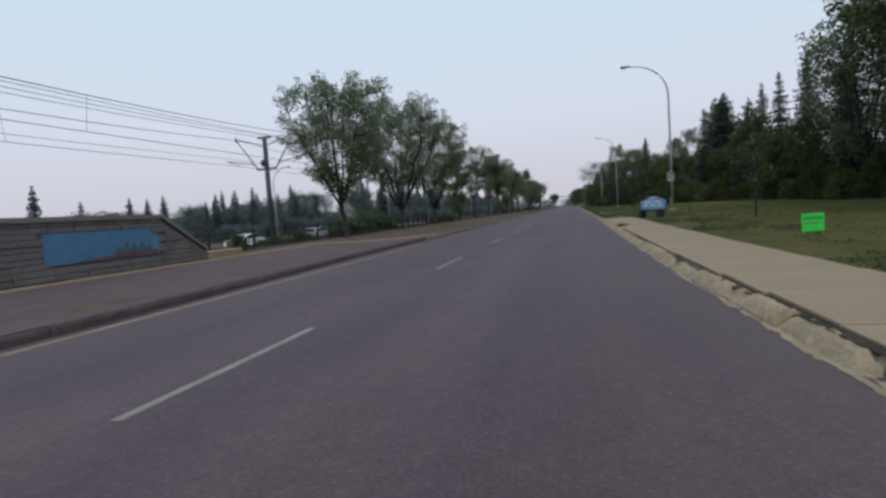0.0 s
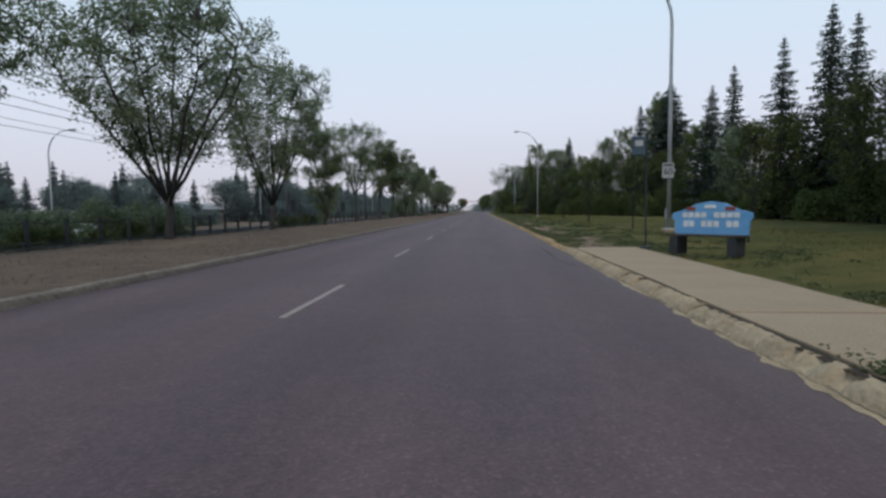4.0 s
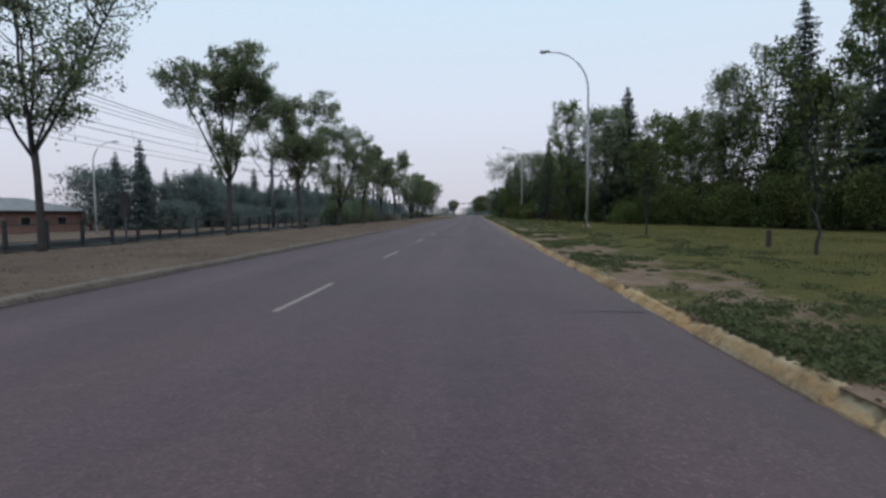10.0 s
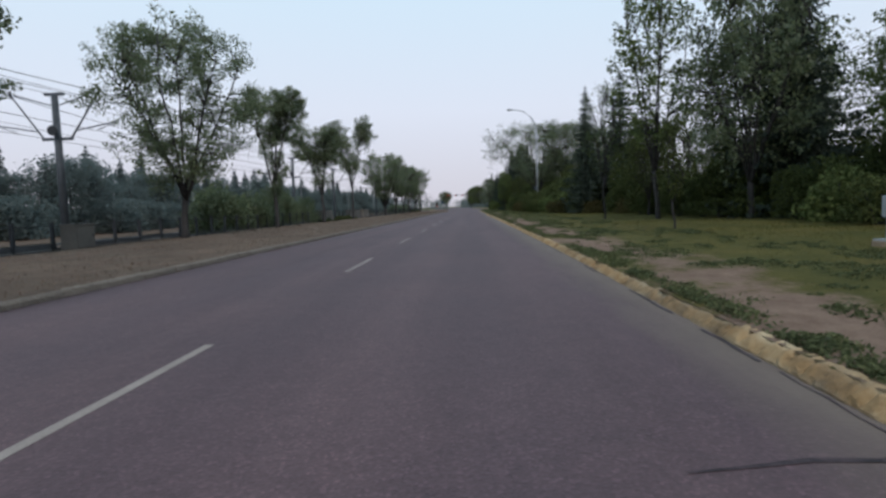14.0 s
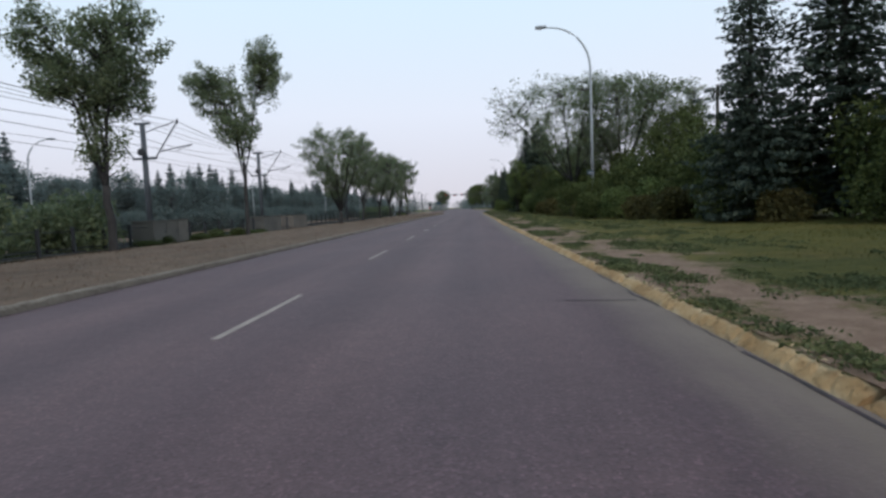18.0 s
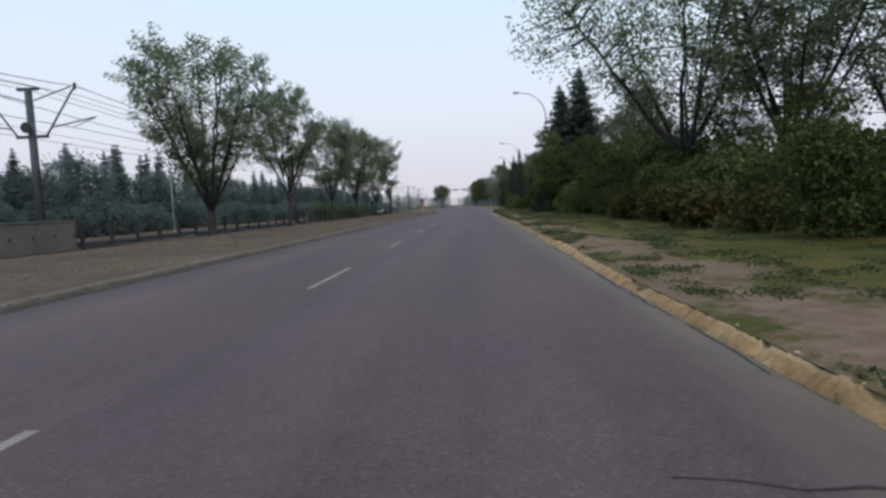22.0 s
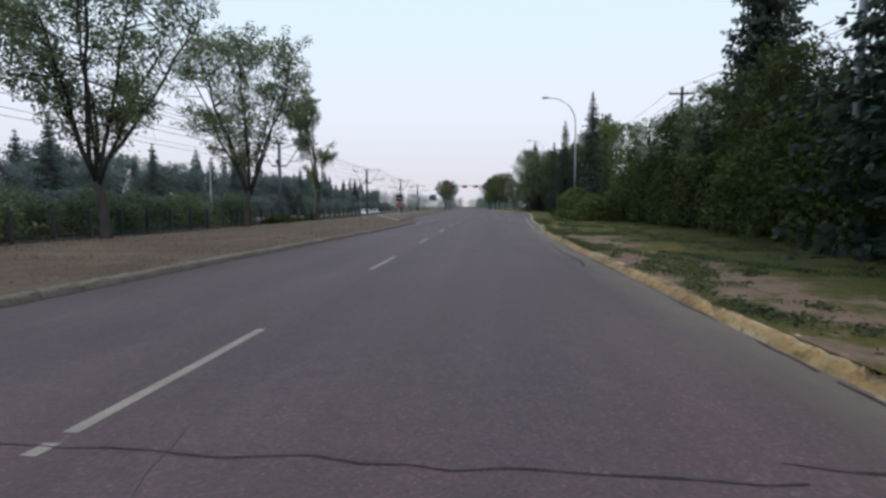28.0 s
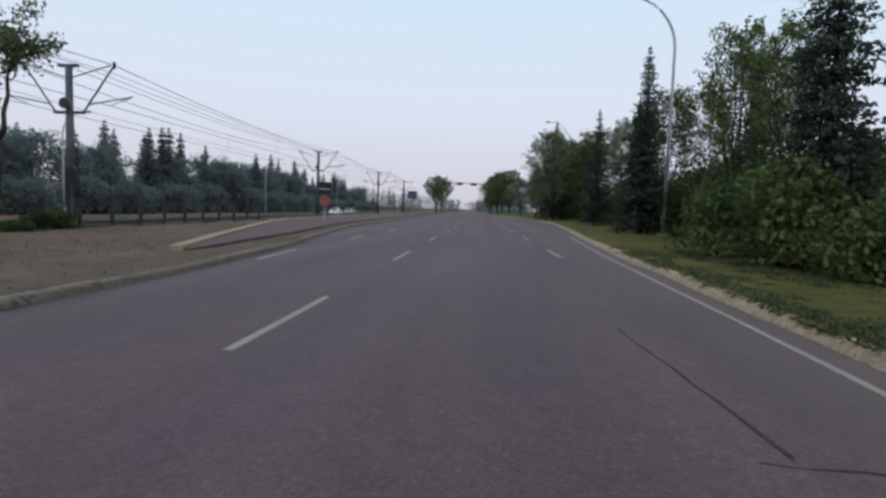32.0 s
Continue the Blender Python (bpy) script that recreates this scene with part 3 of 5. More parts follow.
def strip(name, xa, xb, ya, yb, step, z, mat, label="", category="", cols=1, rough=0.0, seed=1, kind="structure", parent=None, dip=None):
    """A long sheet between two lines x(y), with an uneven surface."""
    ys = np.arange(ya, yb + step * 0.5, step)
    v, f = [], []
    for y in ys:
        a, b = (xa(y) if callable(xa) else xa), (xb(y) if callable(xb) else xb)
        for c in range(cols + 1):
            x = a + (b - a) * c / cols
            zz = z(x) if callable(z) else z
            if rough and 0 < c < cols:
                zz += rough * noise.noise((x * 0.7, y * 0.7, seed)) + rough * 0.5 * noise.noise((x * 2.3, y * 2.3, seed))
            v.append((x, y, zz))
    w = cols + 1
    for i in range(len(ys) - 1):
        for c in range(cols):
            k = i * w + c
            f.append((k, k + 1, k + w + 1, k + w))
    ob = ob_mesh(name, v, f, mat, parent, smooth=bool(rough))
    if parent is None:
        tagged(ob, label, category, "", kind)
    return ob


tagged(ob_mesh("ground", [(-2500, -600, -1.05), (2500, -600, -1.05), (2500, 4000, -1.05), (-2500, 4000, -1.05)], [(0, 1, 2, 3)], M["lawn"]),
       "flat dry grassland reaching the hazy horizon", "ground", "", "structure")
road = strip("road", lambda y: edge_left(y) - 1.0, lambda y: edge_right(y) + 0.7, Y0, Y1, 2.0, 0.0, M["asphalt"], "worn purple-grey asphalt carriageway with sealed cracks", "road", 8)


def left_z(x):
    """The verge is level, then the ground falls to the railway and the far carriageway."""
    return lerp_at([(-120, -0.95), (-27, -0.95), (-23.5, -0.45), (-17, -0.4), (-14.8, 0.02), (-12.5, 0.12), (0, 0.12)], x)


strip("verge", -16.6, lambda y: edge_left(y) - 0.07, Y0, Y1, 1.0, left_z, M["verge"], "dry brown grass verge between kerb and railway fence", "grass verge", 16, 0.05, 3)
strip("track_bed", -26.0, -16.6, Y0, Y1, 2.0, left_z, M["ballast"], "grey stone ballast of the light railway", "track bed", 8, 0.04, 5)
strip("far_verge", -28.2, -26.0, Y0, Y1, 4.0, left_z, M["verge"], "dry grass strip beside the far carriageway", "grass verge", 2)
M["far_asphalt"] = two_tone("far_asphalt", (0.11, 0.10, 0.096), (0.16, 0.147, 0.14), 0.3, 30.0, 0.85)
strip("far_road", -36.5, -28.2, Y0, Y1, 4.0, -0.99, M["far_asphalt"], "grey asphalt far carriageway behind the railway", "road", 2)
strip("far_lawn", -130.0, -36.5, Y0, Y1, 4.0, lambda x: -0.9, M["verge"], "dry grass under the trees beyond the far carriageway", "lawn", 6, 0.1, 8)


def side_z(x):
    return 0.11 + max(0.0, x - 4) * 0.012


def roadside_mat():
    m, n, l, bsdf = node_mat("roadside", 0.95, 0.0, 0.15)
    co = n.new("ShaderNodeTexCoord").outputs["Object"]
    se = n.new("ShaderNodeSeparateXYZ")
    l.new(co, se.inputs[0])
    fine = noise_tex(n, l, 40.0, 5.0, co)
    grass = ramp_of(n, l, noise_tex(n, l, 0.4, 6.0, co), [(0.3, (0.062, 0.064, 0.021)), (0.52, (0.098, 0.086, 0.027)), (0.72, (0.138, 0.10, 0.036))])
    grass = blend(n, l, 1.0, grass, ramp_of(n, l, noise_tex(n, l, 3.5, 6.0, co), [(0.3, (0.65, 0.72, 0.65)), (0.7, (1.2, 1.15, 1.1))]), "MULTIPLY")
    grass = blend(n, l, 1.0, grass, ramp_of(n, l, fine, [(0.25, (0.5, 0.55, 0.5)), (0.75, (1.35, 1.3, 1.2))]), "MULTIPLY")
    dirt = ramp_of(n, l, noise_tex(n, l, 3.2, 8.0, co, 0.72), [(0.3, (0.15, 0.094, 0.068)), (0.5, (0.20, 0.132, 0.098)), (0.7, (0.265, 0.182, 0.138))])
    dirt = blend(n, l, 1.0, dirt, ramp_of(n, l, fine, [(0.25, (0.75, 0.75, 0.75)), (0.75, (1.15, 1.15, 1.15))]), "MULTIPLY")
    band = ramp_of(n, l, map_range(n, l, se.outputs["X"], 2.2, 8.2), [(0.0, (0.54, 0.54, 0.54)), (0.16, (0.64, 0.64, 0.64)), (0.32, (0.46, 0.46, 0.46)), (0.48, (0.24, 0.24, 0.24)), (1.0, (0.2, 0.2, 0.2))])
    pt = blend(n, l, 1.0, band, noise_tex(n, l, 0.55, 7.0, co, 0.65), "ADD")
    turf = n.new("ShaderNodeMapRange")      # unbroken turf beside the pavement
    turf.inputs["From Min"].default_value, turf.inputs["From Max"].default_value = 31.0, 37.0
    turf.inputs["To Min"].default_value, turf.inputs["To Max"].default_value = -0.25, 0.0
    l.new(se.outputs["Y"], turf.inputs["Value"])
    pt = blend(n, l, 1.0, pt, turf.outputs[0], "ADD")
    turf2 = n.new("ShaderNodeMapRange")      # and along the widening kerb
    turf2.inputs["From Min"].default_value, turf2.inputs["From Max"].default_value = 209.0, 219.0
    turf2.inputs["To Min"].default_value, turf2.inputs["To Max"].default_value = 0.0, -0.25
    l.new(se.outputs["Y"], turf2.inputs["Value"])
    pt = blend(n, l, 1.0, pt, turf2.outputs[0], "ADD")
    pt = blend(n, l, 1.0, pt, ramp_of(n, l, noise_tex(n, l, 7.0, 8.0, co, 0.75), [(0.25, (0.0, 0.0, 0.0)), (0.75, (0.24, 0.24, 0.24))]), "ADD")
    pt = blend(n, l, 1.0, pt, (0.12, 0.12, 0.12), "SUBTRACT")
    r = n.new("ShaderNodeMapRange")
    r.inputs["From Min"].default_value, r.inputs["From Max"].default_value = 0.98, 1.10
    l.new(pt, r.inputs["Value"])
    c = blend(n, l, r.outputs[0], grass, dirt)
    l.new(c, bsdf.inputs["Base Color"])
    bump(n, l, bsdf, fine, 0.7, 0.04)
    return m


def map_range(n, l, v, a, b):
    r = n.new("ShaderNodeMapRange")
    r.inputs["From Min"].default_value, r.inputs["From Max"].default_value = a, b
    l.new(v, r.inputs["Value"])
    return r.outputs[0]


M["roadside"] = roadside_mat()
strip("lawn", lambda y: edge_right(y) + 0.12, 90.0, Y0, Y1, 1.0, side_z, M["roadside"], "mown lawn with trampled bare earth along the kerb", "lawn", 70, 0.06, 7)
for vert in bpy.data.objects["lawn"].data.vertices:      # the bed of the pavement slabs
    if vert.co.y < 34.0 and vert.co.x < edge_right(vert.co.y) + 1.85:
        vert.co.z = 0.03

# kerbs: separate worn concrete stones
def kerb_mesh(seed, length, wide, high, wear, mat=None, steep=False):
    """A concrete kerb stone with a chipped, uneven edge; wear is how deep the chips go."""
    rng = np.random.default_rng(seed)
    n = 61
    v, f = [], []
    chip = rng.uniform(0, 1, n) ** 4 * wear * 0.5
    for _ in range(rng.integers(1, 4)):      # broken-out pieces
        a, w = rng.integers(0, n - 3), rng.integers(2, 8)
        chip[a:a + w] += wear * rng.uniform(0.5, 1.3)
    crack = set(rng.integers(4, n - 4, 2))
    back = np.convolve(rng.normal(0, 1, n + 4), (0.2, 0.6, 0.2), "same")[2:-2] * wear * 0.15
    for i in range(n):
        y = length * i / (n - 1) * 0.993
        c = chip[i] + (0.02 if i in (0, n - 1) else 0)
        cut = 0.03 if i in crack else 0.0
        lift = high - c * 0.5 - cut
        prof = [(0, -0.05), (c * 0.3, 0.012), (wide * 0.16 + c * 0.4, lift * 0.42), (wide * 0.45 + c * 0.4, lift * 0.82), (wide * 0.68 + c * 0.2, lift * 0.98 + rng.normal(0, 0.003)), (wide + back[i], high - 0.12 * c - cut + rng.normal(0, 0.004)), (wide + back[i] + 0.015, high - 0.05), (wide + 0.02, -0.05)]
        if steep:
            prof[2:5] = [(0.004, high * 0.6), (0.012 + c * 0.3, high - 0.02 - c * 0.3), (0.03 + c * 0.4, high - c * 0.2)]
        v += [(a + rng.normal(0, 0.004), y + rng.normal(0, 0.006) * (0 < i < n - 1), b + rng.normal(0, 0.003)) for a, b in prof]
    k = 8
    for i in range(n - 1):
        for c in range(k - 1):
            a = i * k + c
            f.append((a, a + k, a + k + 1, a + 1))
    f += [tuple(range(k)), tuple((n - 1) * k + c for c in reversed(range(k)))]
    return mesh_of("kerb_stone", v, f, mat or (M["kerb"] if wear > 0.05 else M["kerb_grey"]))


def kerb_line(name, edge, side, variants, label, pale=None):
    root = tagged(new(name), label, "kerb", "", "structure")
    y, i = Y0, 0
    rng = np.random.default_rng(5)
    while y < 400:
        x, x2 = edge(y), edge(y + 3.0)
        pool = pale if pale and (y < 22 if side < 0 else y < 33 or y > 209) else variants
        ob = new("kerb_stone", pool[rng.integers(len(pool))])
        ang = math.degrees(math.atan2(x - x2, 3.0))
        m = pose(x, y, 0, 0, 0, ang)
        if side < 0:
            m = pose(x2, y + 3.0, 0, 0, 0, ang + 180)
        ob.matrix_world = m @ pose(0, 0, rng.uniform(-0.012, 0.006), 0, rng.uniform(-1.2, 1.2), rng.uniform(-0.25, 0.25))
        ob.parent = root
        y += 3.0
    return root


kerb_line("kerb_right", edge_right, 1, [kerb_mesh(s, 3.0, 0.18, 0.115, 0.07) for s in range(16)], "broken yellowish concrete kerb along the lawn", [kerb_mesh(s + 40, 3.0, 0.2, 0.12, 0.1, M["kerb_pale"]) for s in range(8)])
kerb_line("kerb_left", edge_left, -1, [kerb_mesh(s + 20, 3.0, 0.09, 0.125, 0.02, None, True) for s in range(5)], "low grey concrete kerb along the dry verge", [kerb_mesh(s + 60, 3.0, 0.09, 0.13, 0.03, M["kerb_dark"], True) for s in range(4)])

# ---------------------------------------------------------------- road markings and sealed cracks
def flat_line(name, pts, wide, z, mat, parent=None, rng=None, jit=0.0, taper=1.0):
    """A thin flat band along a way on the road."""
    v, f = [], []
    pts = [Vector((a, b, 0)) for a, b in pts]
    if jit:
        out = []
        for a, b in zip(pts, pts[1:]):
            n = max(2, int((b - a).length / 0.2))
            out += [a + (b - a) * k / n + Vector((rng.normal(0, jit), rng.normal(0, jit), 0)) for k in range(n)]
        pts = out + [pts[-1]]
    for i, p in enumerate(pts):
        d = (pts[min(i + 1, len(pts) - 1)] - pts[max(i - 1, 0)]).normalized()
        s = Vector((d.y, -d.x, 0)) * wide / 2 * (rng.uniform(0.6, 1.3) if jit else 1) * (taper + (1 - taper) * i / (len(pts) - 1))
        v += [p - s + Vector((0, 0, z)), p + s + Vector((0, 0, z))]
    for i in range(len(pts) - 1):
        f.append((2 * i, 2 * i + 1, 2 * i + 3, 2 * i + 2))
    return ob_mesh(name, v, f, mat, parent)


def line_group(label, category="road marking", name="lane_line"):
    return tagged(new(name), label, category, "", "structure")


rng = np.random.default_rng(2)
ENDS = np.interp(np.arange(-3, 40), [-3, 0, 1, 2, 3, 4, 5, 7, 10, 11, 16, 20, 24, 25, 28, 40], [-18, 5.28, 13.38, 20.95, 28.4, 36.16, 44.0, 61.0, 84.3, 92.05, 131.5, 161.86, 192.6, 200.0, 221.3, 311])
centre_line = line_group("worn white broken line between the two lanes")
for e in ENDS[ENDS < 275]:
    cuts = [c for c in (113.75, 169.75, 190.2, 205.15) if e - 2.5 < c < e - 0.1]      # worn away over sealed cracks
    for ya, yb in zip([e - 2.6] + [c + 0.06 for c in cuts], [c - 0.06 for c in cuts] + [e]):
        flat_line("dash", [(-2.35 + bend(e), ya), (-2.34 + bend(e), (ya + yb) / 2), (-2.345 + bend(e), yb)], 0.085, 0.003, M["paint"], centre_line)
turn_line = line_group("white broken line of the right-turn lane")
for k in range(4):
    flat_line("dash", [(1.55 - 0.2 * k + bend(229 + 7.6 * k), 228.6 + k * 7.6), (1.48 - 0.2 * k + bend(229 + 7.6 * k), 231.2 + k * 7.6)], 0.11, 0.003, M["paint"], turn_line)
left_line = line_group("white broken line of the left-turn lane")
for k in range(3):
    flat_line("dash", [(-4.95, 225.2 + k * 7.4), (-5.1, 227.9 + k * 7.4)], 0.11, 0.003, M["paint"], left_line)
edge_line = line_group("faded white edge line along the widening kerb")
flat_line("stripe", [(edge_right(y) - 0.34, y) for y in np.arange(216, 242, 1.0)], 0.08, 0.004, M["paint"], edge_line)
yellow = line_group("faded yellow edge line along the gutter")
flat_line("stripe", [(-5.3, y) for y in np.arange(-30, 21, 1.0)], 0.13, 0.003, M["yellow_paint"], yellow)

seals = line_group("dark tar seals over cracks and dark lines along the kerbs", "crack seal", "crack_seals")
for y, xa, xb, w in ((10.6, -1.0, 2.1, 0.03), (17.6, -3.2, 0.6, 0.025), (17.6, 0.6, 1.8, 0.07), (40.8, -0.6, 2.1, 0.06), (66.2, 1.1, 2.0, 0.06), (76.0, 0.6, 2.1, 0.06), (89.8, 0.9, 2.0, 0.08), (58.05, 1.3, 2.15, 0.06), (57.9, 0.05, 0.9, 0.015),
                     (113.9, 1.2, 2.2, 0.06), (122.4, 1.0, 2.0, 0.07), (131.6, 1.2, 2.0, 0.06), (130.1, 1.3, 2.0, 0.06), (161.35, 1.1, 2.1, 0.08), (169.2, -0.6, 0.8, 0.008), (169.25, 0.8, 2.15, 0.13), (190.1, -5.2, 1.1, 0.025), (190.1, 1.1, 2.1, 0.08),
                     (198.05, 0.9, 2.1, 0.06), (205.0, 0.6, 2.0, 0.06), (213.1, 1.2, 1.9, 0.06), (217.3, 0.9, 2.4, 0.05), (31.0, 0.9, 2.1, 0.07), (146.0, 0.9, 1.8, 0.04), (180.0, 0.6, 2.0, 0.06)):
    flat_line("seal", [(xa, y + rng.normal(0, 0.08)), ((xa + xb) / 2, y), (xb, y + rng.normal(0, 0.08))], w * 0.75, 0.004, M["seal"], seals, rng, 0.022, 0.25 if w > 0.03 else 0.7)
for pts, w in (([(1.6, 36.4), (1.6, 35.2), (1.6, 34.3), (1.57, 33.4)], 0.1), ([(1.5, 32.9), (1.55, 32.0), (1.75, 31.2)], 0.08), ([(1.72, 204.4), (1.62, 201.7), (1.7, 200.0), (1.7, 199.0), (1.6, 198.1)], 0.09), ([(0.95, 220.2), (1.05, 218.9), (1.12, 217.4)], 0.035),
               ([(1.75, 21.6), (1.7, 19.9), (1.55, 18.9)], 0.08), ([(-0.1, 56.2), (-0.1, 54.2), (-0.05, 53.0)], 0.032)):
    flat_line("seal", pts, w * 0.95, 0.004, M["seal"], seals, rng, 0.008, 0.35)
for ya in np.arange(76.0, 216.0, 1.7):      # dark open joint along the foot of the kerb
    if rng.uniform() < 0.72:
        xs = [(edge_right(q) - 0.02 - 0.03 * rng.uniform(), q) for q in np.linspace(ya, ya + rng.uniform(0.8, 1.7), 4)]
        flat_line("seal", xs, rng.uniform(0.01, 0.032), 0.004, M["seal"], seals, rng, 0.012)
for ya in np.arange(28.0, 220.0, 2.4):      # and a dark line along the foot of the left kerb
    xs = [(edge_left(q) + 0.03, q) for q in np.linspace(ya, ya + 2.4, 4)]
    flat_line("seal", xs, rng.uniform(0.02, 0.05), 0.004, M["seal"], seals, rng, 0.008)
scars = line_group("pale worn scratches across the asphalt", "road scar", "road_scars")
for pts, w in (([(-0.5, 59.8), (-0.42, 57.5), (-0.4, 55.8)], 0.045), ([(0.0, 114.35), (1.3, 114.4)], 0.04), ([(-0.2, 129.8), (-0.12, 127.5), (-0.1, 126.1), (0.0, 125.8), (0.12, 125.5)], 0.04), ([(-1.8, 190.4), (-1.7, 189.9), (-1.6, 189.6)], 0.018),
               ([(-1.82, 209.6), (-1.8, 211.4), (-1.78, 213.2)], 0.04), ([(-2.2, 132.9), (-1.5, 132.7), (-1.0, 132.75)], 0.022), ([(-1.9, 40.9), (-0.8, 40.75)], 0.05), ([(-1.2, 204.8), (-0.9, 204.7)], 0.05), ([(-0.6, 203.6), (-0.75, 202.2)], 0.04)):
    flat_line("scar", pts, w * 0.7, 0.004, M["scar"], scars, rng, 0.012)

# ---------------------------------------------------------------- pavement and paved median
pavement = tagged(new("pavement"), "pale concrete pavement slabs beside the kerb", "pavement", "", "structure")
slab = Shape().box((0, 0, -0.08), (1.57, 1.485, 0.0), 0.006)
slab_me = mesh_of("slab", slab.v, slab.f, M["pave"])
y = -30.0
while y < 33.5:
    ob = new("slab", slab_me)
    ob.matrix_world = pose(edge_right(y) + 0.25 + rng.uniform(-0.012, 0.012), y, 0.135 + rng.uniform(-0.006, 0.006), rng.uniform(-0.25, 0.25), rng.uniform(-0.3, 0.3), 0)
    ob.parent = pavement
    y += 1.5
strip("gutter_old", lambda y: edge_right(y) - max(0.0, 0.05 + 0.07 * noise.noise((y * 0.8, 1, 1)) + 0.07 * noise.noise((y * 3.7, 1, 1)) + 0.05 * noise.noise((y * 11.0, 1, 1))), lambda y: edge_right(y) + 0.01, -30.0, 33.0, 0.05, 0.003, M["kerb_pale"], "crumbled pale concrete at the foot of the kerb", "gutter", 2)


strip("pavement_joint", lambda y: edge_right(y) + 0.15, lambda y: edge_right(y) + 0.3, -30.0, 33.0, 0.5, 0.108, M["soil_dark"], "dark open joint between kerb and pavement", "joint")
strip("drain_apron", lambda y: edge_right(y) - max(0.03, 0.34 - 0.08 * abs(y - 211.6)) - 0.04 * noise.noise((y * 4.0, 2, 1)), lambda y: edge_right(y) + 0.01, 207.5, 216.0, 0.1, 0.003, M["kerb_grey"], "pale concrete apron at the kerb drain", "gutter", 2)


def outline_slab(name, outline, z0, z1, mat, label, category):
    n = len(outline)
    v = [(a, b, z0) for a, b in outline] + [(a, b, z1) for a, b in outline]
    f = [tuple(range(n, 2 * n))] + [(k, (k + 1) % n, n + (k + 1) % n, n + k) for k in range(n)]
    return tagged(ob_mesh(name, v, f, mat), label, category, "", "structure")


outline_slab("paved_median", [(edge_left(q) - 0.1, q) for q in (-38, 6, 10, 15, 20, 25.4)] + [(-6.6, 23.6), (-7.5, 22.4), (-9.0, 22.0), (-10.78, 22.2), (-10.78, -38)], 0.0, 0.135, M["red_paver"], "reddish paved median beside the mural wall", "pavement")
edging = tagged(new("median_edging"), "pale concrete edging round the paved median", "kerb", "", "structure")
E1 = [(-10.86, -30.0), (-10.86, 22.3), (-9.0, 22.1), (-7.45, 22.5), (-6.55, 23.7), (-6.16, 25.6)]
for (xa, ya), (xb, yb) in zip(E1, E1[1:]):
    n = max(1, int(math.hypot(xb - xa, yb - ya) / 1.5))
    for k in range(n):
        p, q = Vector((xa + (xb - xa) * k / n, ya + (yb - ya) * k / n, 0)), Vector((xa + (xb - xa) * (k + 1) / n, ya + (yb - ya) * (k + 1) / n, 0))
        ln = (q - p).length
        s = Shape().box((-0.07, 0.005, -0.05), (0.07, ln - 0.005, 0.18), 0.015).make("edging_stone", M["pave"], edging)
        s.matrix_world = Matrix.Translation(p) @ pose(0, 0, 0, 0, 0, math.degrees(math.atan2(-(q - p).x, (q - p).y)))
outline_slab("median_nose", [(-6.2, 224.9), (-6.45, 224.8), (-7.8, 229.5), (-10.9, 240.5), (-12.0, 246.0), (-13.5, 300), (-16.0, 390), (-13.2, 390), (-9.7, 300), (-8.3, 246.0), (-7.9, 241.0), (-6.95, 233.0)], 0.0, 0.19, M["red_paver"], "reddish paved nose of the central median", "pavement")
E2 = [(-6.4, 224.8), (-7.85, 229.5), (-10.95, 240.5), (-12.05, 246.0), (-13.55, 300.0)]
for (xa, ya), (xb, yb) in zip(E2, E2[1:]):
    n = max(1, int(math.hypot(xb - xa, yb - ya) / 3.0))
    for k in range(n):
        p, q = Vector((xa + (xb - xa) * k / n, ya + (yb - ya) * k / n, 0)), Vector((xa + (xb - xa) * (k + 1) / n, ya + (yb - ya) * (k + 1) / n, 0))
        s = Shape().box((-0.12, 0.005, -0.05), (0.12, (q - p).length - 0.005, 0.26), 0.02).make("edging_stone", M["pave"], edging)
        s.matrix_world = Matrix.Translation(p) @ pose(0, 0, 0, 0, 0, math.degrees(math.atan2(-(q - p).x, (q - p).y)))

